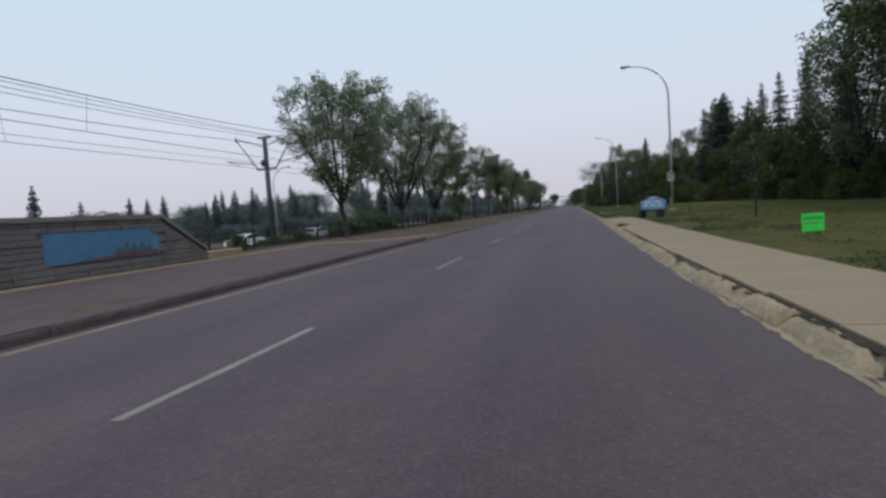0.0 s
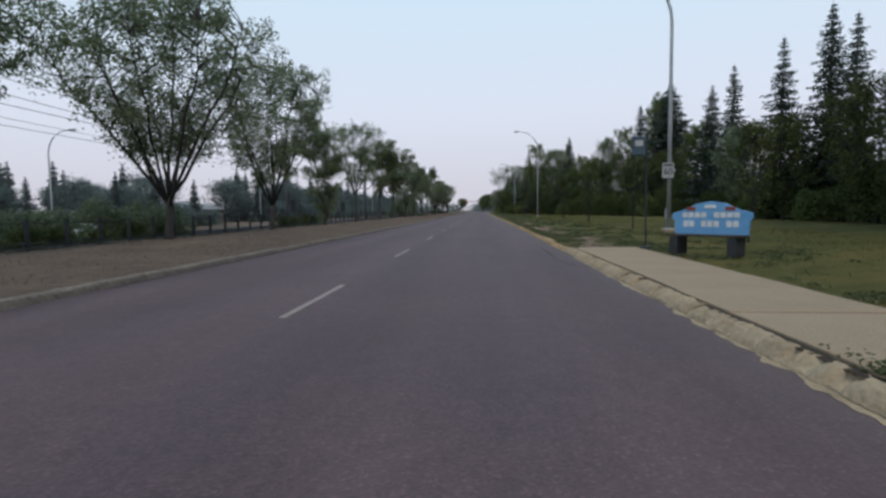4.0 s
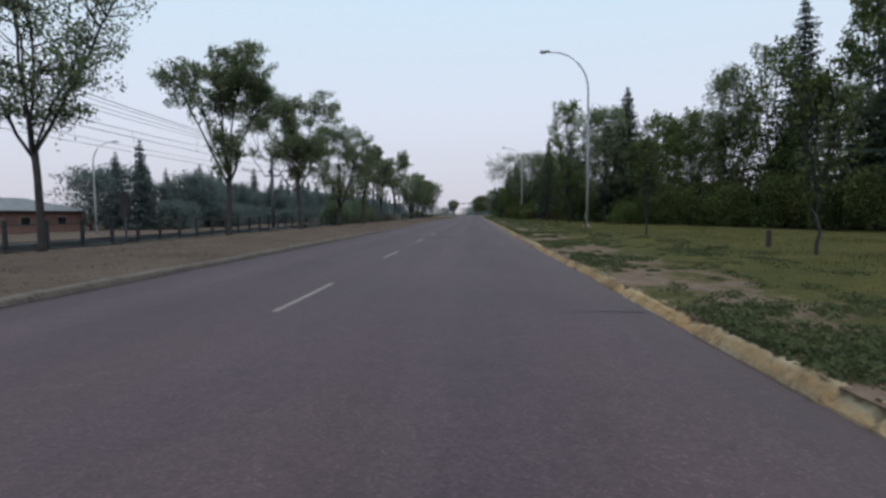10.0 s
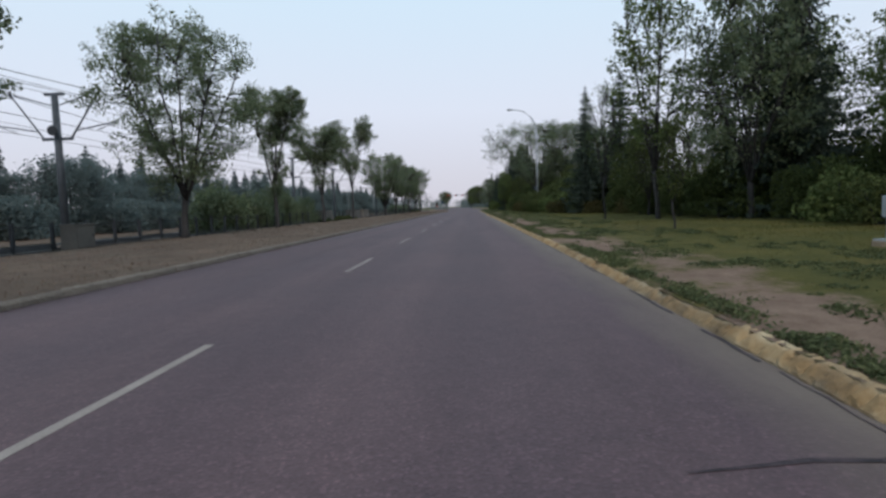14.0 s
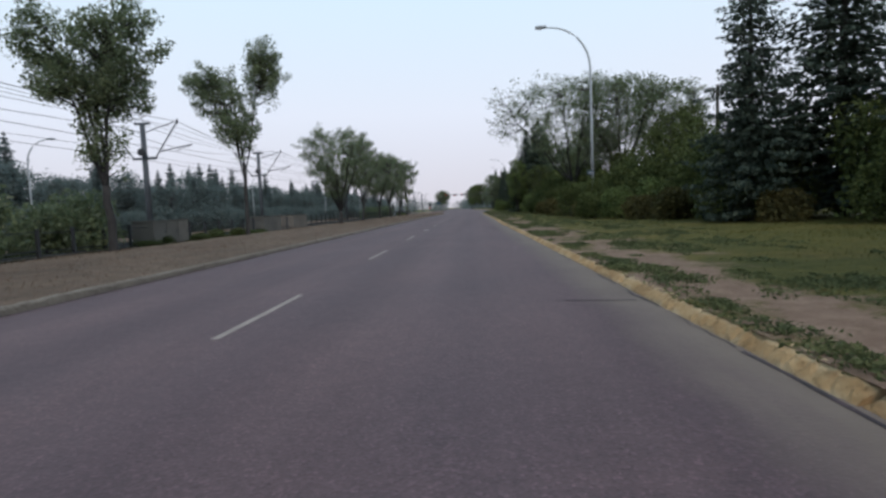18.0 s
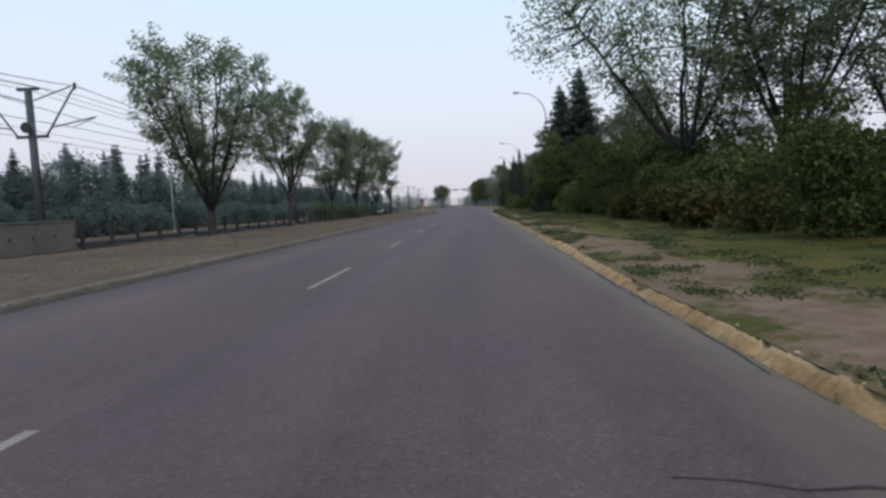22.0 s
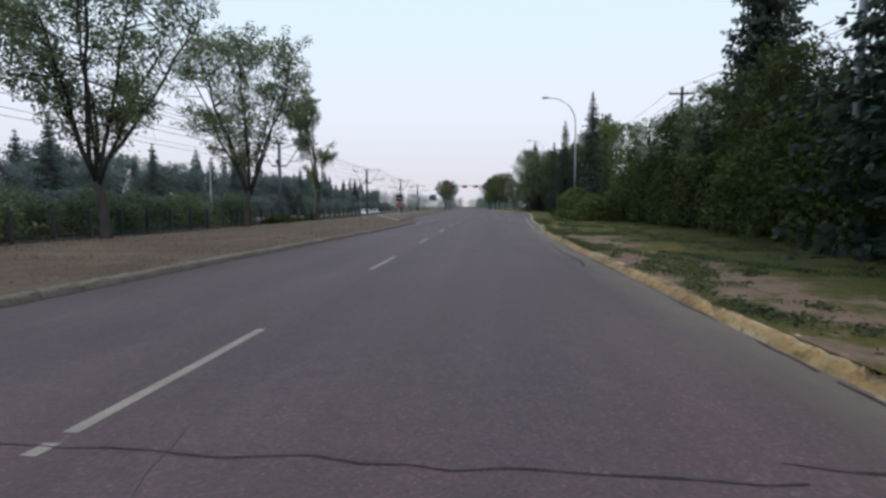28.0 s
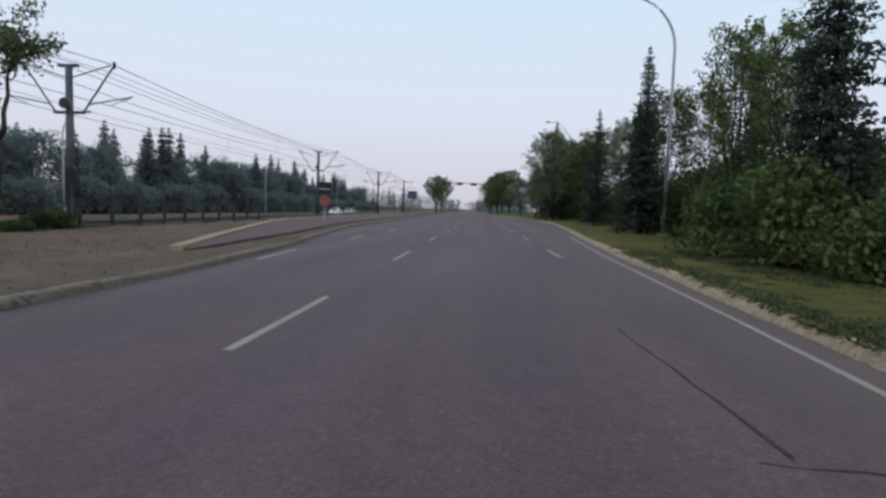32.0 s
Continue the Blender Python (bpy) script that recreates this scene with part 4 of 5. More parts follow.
# mural wall of stone courses
def mural_wall():
    root = thing("mural_wall", (-11.75, 0, 0.0), "low stone-clad wall with a painted blue mural panel", "wall")
    Shape().prism([(-34, -0.1), (15.9, -0.1), (15.9, 0.42), (13.9, 1.58), (-34, 1.58)], -0.55, -0.03, "x").make("core", M["stone"], root)
    r = np.random.default_rng(6)
    z, row = 0.0, 0
    while z < 1.5:
        h = 0.145
        y = 1.5 + r.uniform(-0.3, 0)
        while y < 15.8:
            ln = r.uniform(0.35, 0.8)
            lim = 15.85 - max(0, z + h - 0.42) * 1.72
            e = min(y + ln, lim)
            inside = 10.0 < (y + e) / 2 < 13.75 and 0.5 < z + 0.07 < 1.32
            if e - y > 0.12 and not inside:
                d = r.uniform(0.0, 0.025)
                Shape().box((-0.06, y + 0.006, z + 0.006), (0.0 + d, e - 0.006, z + h - 0.006), 0.01).make("stone", M["stone"], root)
            y += ln
        z += h
    Shape().prism([(-34, 1.58), (13.95, 1.58), (15.95, 0.42), (15.95, 0.52), (13.98, 1.70), (-34, 1.70)], -0.62, 0.06, "x").make("coping", M["coping"], root, "grey stone coping")
    Shape().prism([(10.1, 0.52), (13.75, 0.52), (13.75, 1.05), (13.35, 1.3), (10.1, 1.3)], -0.02, 0.015, "x").make("mural_panel", M["mural"], root, "blue painted mural panel")
    Shape().prism([(10.9, 0.54), (13.7, 0.54), (13.7, 0.66), (12.8, 0.68), (11.6, 0.6)], 0.014, 0.022, "x").make("mural_ground", M["mural_red"], root, "dark red painted ground")
    for yy, hh in ((12.3, 0.2), (12.55, 0.3), (12.8, 0.24), (13.1, 0.28), (13.35, 0.18)):
        Shape().prism([(yy - 0.14, 0.64), (yy + 0.14, 0.64), (yy + 0.05, 0.64 + hh), (yy - 0.06, 0.64 + hh * 0.9)], 0.015, 0.025, "x").make("mural_tree", M["mural_dark"], root, "painted grey-green shapes")
    Shape().box((-0.5, 15.96, -0.1), (0.0, 17.9, 0.38), 0.02).make("end_block", M["pave"], root, "low pale concrete end block")
    return root


mural_wall()

# ---------------------------------------------------------------- railway: fence, rails, masts, wires
fence = thing("fence", (-14.5, 0, 0.0), "low railway fence of dark square posts and rails", "fence")
post = Shape().box((-0.05, -0.05, -0.25), (0.05, 0.05, 1.0), 0.012).box((-0.06, -0.06, 1.0), (0.06, 0.06, 1.04), 0.012)
post_me = mesh_of("post", post.v, post.f, M["dark_steel"])
rail = Shape().box((-0.025, 0.05, 0.10), (0.025, 1.6, 0.15)).box((-0.025, 0.05, 0.24), (0.025, 1.6, 0.28)).box((-0.02, 0.05, 0.88), (0.02, 1.6, 0.91))
rail_me = mesh_of("rail", rail.v, rail.f, M["dark_steel"])
for k in range(140):
    for nm, me in (("post", post_me), ("rail", rail_me)):
        ob = new(nm, me)
        ob.parent = fence
        ob.matrix_local = pose(0, 18.0 + 1.65 * k, rng.uniform(-0.015, 0.015), rng.uniform(-1, 1), rng.uniform(-1, 1), 0)
strip("fence_plinth", -14.75, -14.3, 18.0, 250.0, 2.0, 0.09, M["gutter"], "pale concrete plinth under the railway fence", "plinth", 1)
for tx in (-18.6, -22.4):
    for g in (-0.72, 0.72):
        r = tagged(Shape().box((tx + g - 0.035, -38, -0.36), (tx + g + 0.035, 420, -0.24), 0.01).make("rail", M["dark_steel"]), "steel rail on the light railway ballast", "rail", "rails of the tramway")


def mast(y):
    root = thing("catenary_mast", (-20.5, y, -0.45), "grey steel catenary mast with bracket arms", "catenary mast", "catenary masts of the tramway")
    h = 7.75
    Shape().tube([(0, 0, -0.1), (0, 0, h)], [0.2, 0.15], 10).make("column", M["catenary"], root, smooth=True)
    Shape().box((-0.32, -0.3, 0), (0.32, 0.3, 0.28), 0.03).make("base", M["gutter"], root, "concrete base")
    Shape().box((-0.5, -0.08, h - 0.05), (0.5, 0.08, h + 0.09), 0.02).make("cap", M["catenary"], root)
    Shape().box((-0.78, -0.07, 5.5), (0.78, 0.07, 5.64), 0.02).make("bracket", M["catenary"], root)
    Shape().tube([(0.0, -0.3, 5.95), (0.0, -0.36, 5.95)], [0.26, 0.26], 12).make("tension_wheel", M["dark_steel"], root)
    for s in (-1, 1):
        Shape().tube([(s * 0.72, 0, 5.6), (s * 2.35, 0, h + 0.15)], [0.045, 0.04], 6).make("strut", M["catenary"], root)
        Shape().tube([(s * 0.1, 0, h - 0.55), (s * 2.1, 0, h + 0.05)], [0.03, 0.03], 6).make("stay", M["catenary"], root)
        Shape().tube([(s * 0.95, 0, 5.95), (s * 3.2, 0, 6.35)], [0.035, 0.03], 6).make("registration_arm", M["catenary"], root)
        Shape().tube([(s * 3.1, 0, 6.3), (s * 2.1, 0, 5.95)], [0.022, 0.022], 5).make("steady_arm", M["catenary"], root)
        Shape().tube([(s * 2.28, 0, h - 0.12), (s * 2.28, 0, h + 0.2)], [0.06, 0.06], 8).make("insulator", M["dark_steel"], root)
    return root


MASTS = (-6.0, 34.5, 75.5, 113.8, 149.8, 168.5, 205.2, 239.5, 278.0, 314.0, 345.0)
for y in MASTS:
    mast(y)
for off, z, sag, rad in ((-2.3, 7.35, 0.55, 0.02), (2.3, 7.35, 0.55, 0.02), (-2.1, 5.45, 0.06, 0.017), (2.1, 5.45, 0.06, 0.017), (-0.4, 7.4, 0.4, 0.016), (0.4, 7.4, 0.4, 0.016), (2.5, 6.9, 0.3, 0.014), (-2.5, 6.0, 0.2, 0.014)):
    pts = []
    for a, b in zip(MASTS, MASTS[1:]):
        for k in range(10):
            u = k / 10
            pts.append((-20.5 + off, a + (b - a) * u, z - 4 * sag * u * (1 - u)))
    tagged(Shape().tube(pts, [rad] * len(pts), 4, False).make("overhead_wire", M["wire"]), "sagging overhead wire between catenary masts", "cable", "overhead wires of the tramway")
for y in (18.0, 55.0, 95.0, 132.0, 188.0, 223.0, 260.0):
    for s in (-1, 1):
        tagged(Shape().tube([(-20.5 + s * 2.3, y, 6.82), (-20.5 + s * 2.1, y, 5.42)], [0.01, 0.01], 4).make("dropper", M["wire"]), "thin dropper wire hanging between overhead wires", "cable", "droppers of the overhead wires")


def rail_signal(x, y):
    root = thing("rail_signal", (x, y, -0.3), "black oval railway signal head on a post", "railway signal", "railway signals")
    Shape().tube([(0, 0, 0), (0, 0, 1.9)], [0.06, 0.055], 8).make("post", M["catenary"], root)
    out = []
    for k in range(20):
        a = 2 * math.pi * k / 20
        out.append((0.26 * math.cos(a), 2.0 + 0.34 * math.sin(a) + (0.3 if math.sin(a) > 0 else -0.3)))
    Shape().prism(out, -0.05, 0.05).make("backplate", M["black"], root)
    for z in (1.75, 2.0, 2.25):
        Shape().tube([(0, 0.05, z), (0, 0.22, z)], [0.11, 0.11], 10).make("lamp_hood", M["black"], root)
    return root


rail_signal(-17.2, 85.6)
rail_signal(-17.2, 68.0)
rail_signal(-17.2, 235.5)


def cabinet(at, size, mat, label):
    root = thing("utility_cabinet", at, label, "cabinet", "cabinets along the fence")
    w, d, h = size
    Shape().box((-w / 2, -d / 2, 0), (w / 2, d / 2, h), 0.02).make("body", mat, root)
    Shape().box((-w / 2 - 0.03, -d / 2 - 0.03, h), (w / 2 + 0.03, d / 2 + 0.03, h + 0.05), 0.015).make("lid", mat, root)
    n = max(1, round(d / 0.9))
    for k in range(n):
        y0 = -d / 2 + d * k / n
        Shape().box((w / 2, y0 + 0.04, 0.08), (w / 2 + 0.015, y0 + d / n - 0.04, h - 0.06), 0.006).make("door", mat, root)
        Shape().box((w / 2 + 0.015, y0 + d / n - 0.14, h * 0.5), (w / 2 + 0.035, y0 + d / n - 0.1, h * 0.62), 0.004).make("handle", M["dark_steel"], root, "dark handle")
    return root


cabinet((-14.0, 106.0, 0.05), (0.6, 0.9, 0.85), M["gutter"], "small grey metal utility cabinet on the verge")
cabinet((-14.7, 141.2, 0.0), (1.0, 3.0, 1.12), M["gutter"], "long pale concrete utility box in the fence line")
cabinet((-14.7, 154.4, 0.0), (1.0, 3.4, 1.1), M["gutter"], "long grey concrete utility box in the fence line")
cabinet((-14.7, 160.7, 0.0), (1.0, 3.6, 1.08), M["gutter"], "long grey concrete utility box in the fence line")

# ---------------------------------------------------------------- street trees on the verge
# y, height, spread, fork, trunk radius, limbs, lowest foliage, leaves, masses of an uneven crown
ROW = [(30.6, 9.3, 3.7, 2.2, 0.19, 8, 0.06, 20000, ()), (41.6, 9.8, 4.5, 1.7, 0.2, 10, 0.26, 22000, ()), (52.6, 9.8, 3.5, 1.5, 0.2, 9, 0.2, 18000, ()),
       (64.0, 8.4, 2.0, 1.2, 0.18, 8, 0.02, 15000, [(-0.4, 6.6, 1.8, 1.6), (-0.2, 3.6, 1.4, 2.1), (0.0, 1.4, 0.8, 1.2), (-2.2, 6.8, 0.6, 0.6), (0.9, 5.2, 1.0, 0.9)]),
       (75.5, 9.9, 3.3, 3.2, 0.13, 6, 0.12, 8500, ()),
       (88.0, 9.9, 2.4, 3.4, 0.17, 6, 0.1, 17000, [(0.8, 8.2, 1.8, 1.9), (-2.0, 8.1, 1.3, 1.1), (0.1, 5.0, 0.8, 1.6), (2.0, 7.3, 1.0, 1.0), (-0.6, 6.6, 1.2, 1.0)]),
       (100.0, 10.2, 3.0, 3.6, 0.17, 7, 0.1, 21000, [(-0.9, 8.7, 1.5, 1.9), (1.8, 8.1, 1.1, 1.8), (-3.0, 8.0, 1.2, 0.7), (-3.5, 5.8, 0.8, 0.4), (0.0, 5.9, 2.0, 1.2), (0.2, 4.3, 1.3, 0.7)]),
       (111.6, 9.3, 3.5, 2.0, 0.19, 8, 0.05, 18000, ()),
       (123.6, 9.4, 2.0, 3.0, 0.17, 6, 0.1, 13500, [(-1.6, 8.3, 1.1, 1.1), (0.8, 8.0, 1.5, 1.4), (-0.2, 6.5, 1.2, 1.0), (-0.2, 3.8, 0.9, 2.0)]),
       (135.3, 8.9, 2.6, 2.4, 0.18, 7, 0.1, 14000, [(-1.8, 7.3, 1.2, 1.6), (1.0, 7.5, 1.5, 1.5), (-0.2, 5.9, 1.7, 1.3), (0.0, 3.6, 0.7, 1.3)]),
       (147.4, 11.0, 2.4, 3.8, 0.15, 5, 0.1, 14000, [(-1.5, 8.5, 1.4, 1.8), (1.4, 9.3, 1.2, 1.8), (-0.1, 6.5, 1.4, 1.7), (0.0, 4.7, 0.5, 0.8)]),
       (170.4, 9.2, 4.0, 1.3, 0.24, 11, 0.22, 19000, ()), (182.0, 9.4, 2.8, 2.4, 0.17, 7, 0.2, 12500, ()), (193.7, 9.1, 3.2, 2.0, 0.17, 7, 0.2, 13000, ()),
       (205.0, 9.5, 3.5, 1.9, 0.19, 8, 0.22, 16000, ()), (215.8, 9.9, 3.4, 1.9, 0.18, 9, 0.2, 15000, ()),
       (227.6, 9.8, 1.5, 2.4, 0.17, 5, 0.1, 8500, [(-1.0, 8.0, 1.5, 1.2), (-0.4, 9.2, 0.7, 0.8), (-0.8, 5.9, 0.8, 1.5), (0.7, 4.9, 0.8, 0.7), (-0.2, 3.5, 0.6, 0.6), (-0.1, 1.6, 0.4, 1.3)])]
for i, (y, h, w, fk, r, lm, lo, lv, lobes) in enumerate(ROW):
    me = broadleaf("elm", 211 + i, h, w, fk, r * 0.86, 0.118, int(lv * 1.55), (M["bark"], M["elm"]), lm, 1.0, lo, 1.0, lobes)
    plant("street_tree", me, (-13.1, y, 0.1), 0 if lobes else 67 * i, (1, 1, 1), "uneven-crowned elm street tree on the dry verge" if lobes else "vase-shaped elm street tree on the dry verge", "tree", "elms along the verge")
end_tree = broadleaf("elm", 260, 7.0, 3.6, 1.6, 0.2, 0.4, 2200, (M["bark"], M["elm"]), 7, 1.0, 0.3, 1.2)
for x, y, s in ((-11.2, 331, 0.95), (-10.6, 338, 0.9)):
    plant("street_tree", end_tree, (x, y, 0.05), y, (s * 0.72, s * 0.72, s * 1.12), "round-headed tree on the far central median", "tree", "trees on the median")

# bushes behind the fence
SHR = [shrub("shrub", 70 + s, (1.7, 1.6, h), 0.15, 3900, (M["bark"], M["bush"])) for s, h in enumerate((2.6, 3.2, 3.8))]
PALE = [shrub("shrub", 80 + s, (1.6, 1.5, 2.4), 0.18, 2700, (M["bark"], M["pale_leaf"])) for s in range(2)]
DULL = [shrub("shrub", 180 + s, (1.7, 1.6, h), 0.16, 3200, (M["bark"], M["elm"])) for s, h in enumerate((2.6, 3.4))]
RUST = shrub("shrub", 85, (1.5, 1.4, 1.8), 0.2, 1700, (M["bark"], M["rust_bush"]))
def shrub_at(me, x, y, s, label, group, sz=1.0, z=0.05):
    return plant("shrub", me, (x, y, z), (x * 37 + y * 91) % 360, (s, s, s * sz), label, "shrub", group, ("stem", "crown"))


def run(ya, yb, step, xs, scale, sz, pool, label, group, z=-0.1):
    r = np.random.default_rng(int(ya * 7))
    y = ya
    while y < yb:
        shrub_at(pool[r.integers(len(pool))], xs + r.uniform(-0.4, 0.4), y + r.uniform(-0.4, 0.4), scale * r.uniform(0.85, 1.15), label, group, sz, z)
        y += step


RB = "shrubs along the railway fence"
run(24, 48, 1.9, -15.9, 0.42, 0.6, SHR, "low dark shrub along the railway fence", RB)
run(38, 50, 2.6, -17.0, 0.85, 0.9, DULL, "dense dull green shrub behind the railway fence", RB, -0.5)
run(60, 72, 1.8, -15.7, 0.5, 0.6, SHR, "low dark shrub along the railway fence", RB)
run(120, 139, 1.9, -15.9, 0.95, 1.0, DULL, "dense dull green shrub beside the railway fence", RB)
run(139, 152, 1.4, -13.9, 0.4, 0.45, SHR, "low clipped dark hedge shrub before the fence", RB)
run(198, 221, 1.9, -15.9, 0.8, 0.85, DULL, "dense dull green shrub beside the railway fence", RB)
run(222, 232, 1.4, -14.4, 0.42, 0.5, SHR, "low dark shrub along the railway fence", RB)

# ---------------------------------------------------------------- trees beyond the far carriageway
# crown colours here hold the haze that pales the far side
far_dec = [broadleaf("far_tree", 130 + s, 8.5, 3.9, 0.35, 0.2, 0.3, 5200, (M["bark"], M["hazed_leaf"]), 4, 0.5, 0.0, 1.9) for s in range(3)]
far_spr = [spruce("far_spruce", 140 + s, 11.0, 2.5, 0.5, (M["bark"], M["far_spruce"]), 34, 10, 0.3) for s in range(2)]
far_bush = [shrub("far_bush", 150 + s, (3.2, 2.8, 4.2), 0.32, 2400, (M["bark"], M["hazed_leaf"])) for s in range(2)]
r9 = np.random.default_rng(19)
y = 0.0
while y < 430:
    house = 109 < y < 137
    for row in range(2):
        x = -50 - row * 7.5 + r9.uniform(-2.5, 2.5) - (26 if house and row < 2 else 0)
        s = r9.uniform(0.8, 1.2) * (1 + 0.06 * row) * lerp_at([(0, 0.55), (70, 0.55), (80, 0.65), (100, 0.82), (130, 1.0), (430, 1.0)], y)
        if row == 0 and not house:
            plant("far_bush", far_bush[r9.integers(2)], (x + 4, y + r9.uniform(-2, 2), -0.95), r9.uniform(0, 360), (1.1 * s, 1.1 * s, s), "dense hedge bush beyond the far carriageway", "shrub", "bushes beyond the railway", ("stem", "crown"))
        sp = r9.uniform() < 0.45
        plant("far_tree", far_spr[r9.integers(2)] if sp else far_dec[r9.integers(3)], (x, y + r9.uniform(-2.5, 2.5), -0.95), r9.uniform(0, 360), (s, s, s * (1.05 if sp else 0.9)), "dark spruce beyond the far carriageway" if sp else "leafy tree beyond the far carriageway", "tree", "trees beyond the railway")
    y += 4.6

# woods in the distance, along both sides of the road's end, haze in the leaf colour
r12 = np.random.default_rng(77)
far_v = []
for k in range(90):
    y = 400 + 320 * (k / 90) ** 1.3
    for side in (-1, 1):
        x = (-52 + 0.10 * (y - 400) + r12.uniform(-14, 4)) if side < 0 else (6 - 0.07 * (y - 400) + r12.uniform(0, 16))
        me = (far_dec + far_spr)[r12.integers(5)][1]
        v = np.empty(len(me.vertices) * 3, np.float32)
        me.vertices.foreach_get("co", v)
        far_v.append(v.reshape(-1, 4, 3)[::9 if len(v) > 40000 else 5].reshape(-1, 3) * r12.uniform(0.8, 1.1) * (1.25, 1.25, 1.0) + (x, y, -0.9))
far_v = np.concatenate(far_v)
tagged(new("far_woods", mesh_np("far_woods", far_v, np.arange(len(far_v)).reshape(-1, 4), M["hazed_leaf"])), "hazy woods along the far end of the road", "trees", "", "stuff")

# brick bungalow with a hipped roof
def bungalow(at):
    root = thing("bungalow", at, "brick bungalow with a pale hipped roof", "house")
    w, d, h = 9.5, 13.0, 2.85
    Shape().box((-w / 2, -d / 2, 0), (w / 2, d / 2, h), 0.02).make("wall", M["brick"], root)
    s = Shape()
    o = 0.6
    s.v += [Vector(p) for p in ((-w / 2 - o, -d / 2 - o, h), (w / 2 + o, -d / 2 - o, h), (w / 2 + o, d / 2 + o, h), (-w / 2 - o, d / 2 + o, h), (0, -d / 2 + 4.5, h + 1.75), (0, d / 2 - 4.5, h + 1.75))]
    s.f += [(0, 1, 4), (1, 2, 5, 4), (2, 3, 5), (3, 0, 4, 5), (3, 2, 1, 0)]
    s.make("roof", M["roof"], root, "pale grey shingle roof")
    Shape().box((-w / 2 - o, -d / 2 - o, h - 0.18), (w / 2 + o, d / 2 + o, h - 0.004), 0.02).make("eaves", M["dark_steel"], root)
    for yy in (-3.5, 2.5):
        win = Shape().box((w / 2, yy - 0.8, 1.0), (w / 2 + 0.05, yy + 0.8, 2.1), 0.01).make("window", M["pave"], root, "pale window frame")
        Shape().box((w / 2 + 0.045, yy - 0.72, 1.08), (w / 2 + 0.06, yy + 0.72, 2.02)).make("pane", M["glass_dark"], win)
    return root


bungalow((-61.2, 128, -0.9))


def lamp(at, turn, high, reach, label, group):
    root = thing("street_lamp", at, label, "street lamp", group, turn)
    Shape().tube([(0, 0, -0.1), (0, 0, 0.1)], [0.30, 0.30], 14).make("footing", M["pave"], root, "round concrete footing")
    Shape().box((-0.2, -0.2, 0.1), (0.2, 0.2, 0.14), 0.01).make("base_plate", M["galv"], root)
    pts = [(0, 0, 0.1), (0, 0, high * 0.45), (0, 0, high * 0.78)]
    for k in range(1, 9):
        a = k / 8 * math.pi / 2
        pts.append((-reach * 0.84 * (1 - math.cos(a)), 0, high * 0.78 + high * 0.215 * math.sin(a)))
    pts.append((-reach * 0.97, 0, high * 0.997))
    rad = [0.092, 0.078, 0.066] + list(np.linspace(0.066, 0.042, 8)) + [0.038]
    Shape().tube(pts, rad, 10).make("pole", M["galv"], root, smooth=True)
    head = Shape().box((-reach - 0.38, -0.15, high - 0.07), (-reach + 0.28, 0.15, high + 0.07), 0.045).make("lamp_head", M["galv"], root, "cobra-head luminaire")
    Shape().box((-reach - 0.34, -0.11, high - 0.13), (-reach + 0.05, 0.11, high - 0.06), 0.03).make("lens", M["lens"], head)
    Shape().box((-0.13, -0.09, 0.55), (-0.09, 0.09, 0.95), 0.01).make("access_cover", M["galv"], root)
    return root


for x, y, h in ((7.6, 43.2, 10.9), (7.8, 97.9, 12.0), (7.8, 150.4, 11.8), (7.75, 200.3, 12.1), (8.4, 242.3, 11.6), (10.4, 289.0, 13.0)):
    lamp((x, y, side_z(x)), 0, h, 2.9, "tall galvanised street lamp on the lawn", "street lamps by the lawn")
for y in (28.0, 67.0, 114.0, 163.0, 213.0, 262.0, 308.0, 354.0):
    lamp((-39.5, y, -0.95), 180, 9.8, 2.4, "grey street lamp beyond the far carriageway", "street lamps by the far carriageway")

# ---------------------------------------------------------------- things on the lawn
def glyphs(text, size, at, rot, mat, parent):
    cu = bpy.data.curves.new("lettering", "FONT")
    cu.body, cu.size, cu.align_x, cu.align_y, cu.extrude = text, size, "CENTER", "CENTER", 0.002
    tmp = bpy.data.objects.new("lettering", cu)
    scene.collection.objects.link(tmp)
    me = bpy.data.meshes.new_from_object(tmp.evaluated_get(bpy.context.evaluated_depsgraph_get()))
    bpy.data.objects.remove(tmp)
    me.materials.clear()
    me.materials.append(mat)
    ob = new("lettering", me)
    ob.parent = parent
    ob.matrix_local = pose(*at, *rot)
    return ob


speed = thing("speed_sign", (7.5, 43.06, 2.68), "greyish-white speed limit sign on the lamp post", "road sign")
# white plate drawn in grey: its backlit shade is put into the colour
Shape().box((-0.23, -0.015, -0.31), (0.23, 0.0, 0.31), 0.005).make("plate", M["grey_paint"], speed)
glyphs("60", 0.37, (0, -0.017, -0.06), (90, 0, 0), M["black"], speed)
Shape().box((-0.18, -0.019, 0.18), (0.18, -0.016, 0.25)).make("word_bar", M["dark_steel"], speed, "dark illegible word bar")
Shape().box((-0.12, 0.0, -0.05), (0.3, 0.05, 0.05), 0.01).make("clamp", M["galv"], speed)

name_sign = thing("street_sign", (7.66, 150.28, 2.95), "small dark blue-green street sign on the lamp post", "road sign")
Shape().box((-0.22, -0.015, -0.13), (0.2, 0.0, 0.13), 0.005).make("plate", M["stop_blue"], name_sign)
Shape().box((-0.17, -0.019, -0.03), (0.15, -0.014, 0.03)).make("word_bar", M["grey_paint"], name_sign, "pale illegible word bar")
Shape().box((-0.1, 0.0, -0.03), (0.24, 0.04, 0.03), 0.008).make("clamp", M["galv"], name_sign)

bench = thing("advertising_bench", (4.75, 32.1, 0.13), "bus bench with a blue scalloped advertising back", "bench", "", -48)
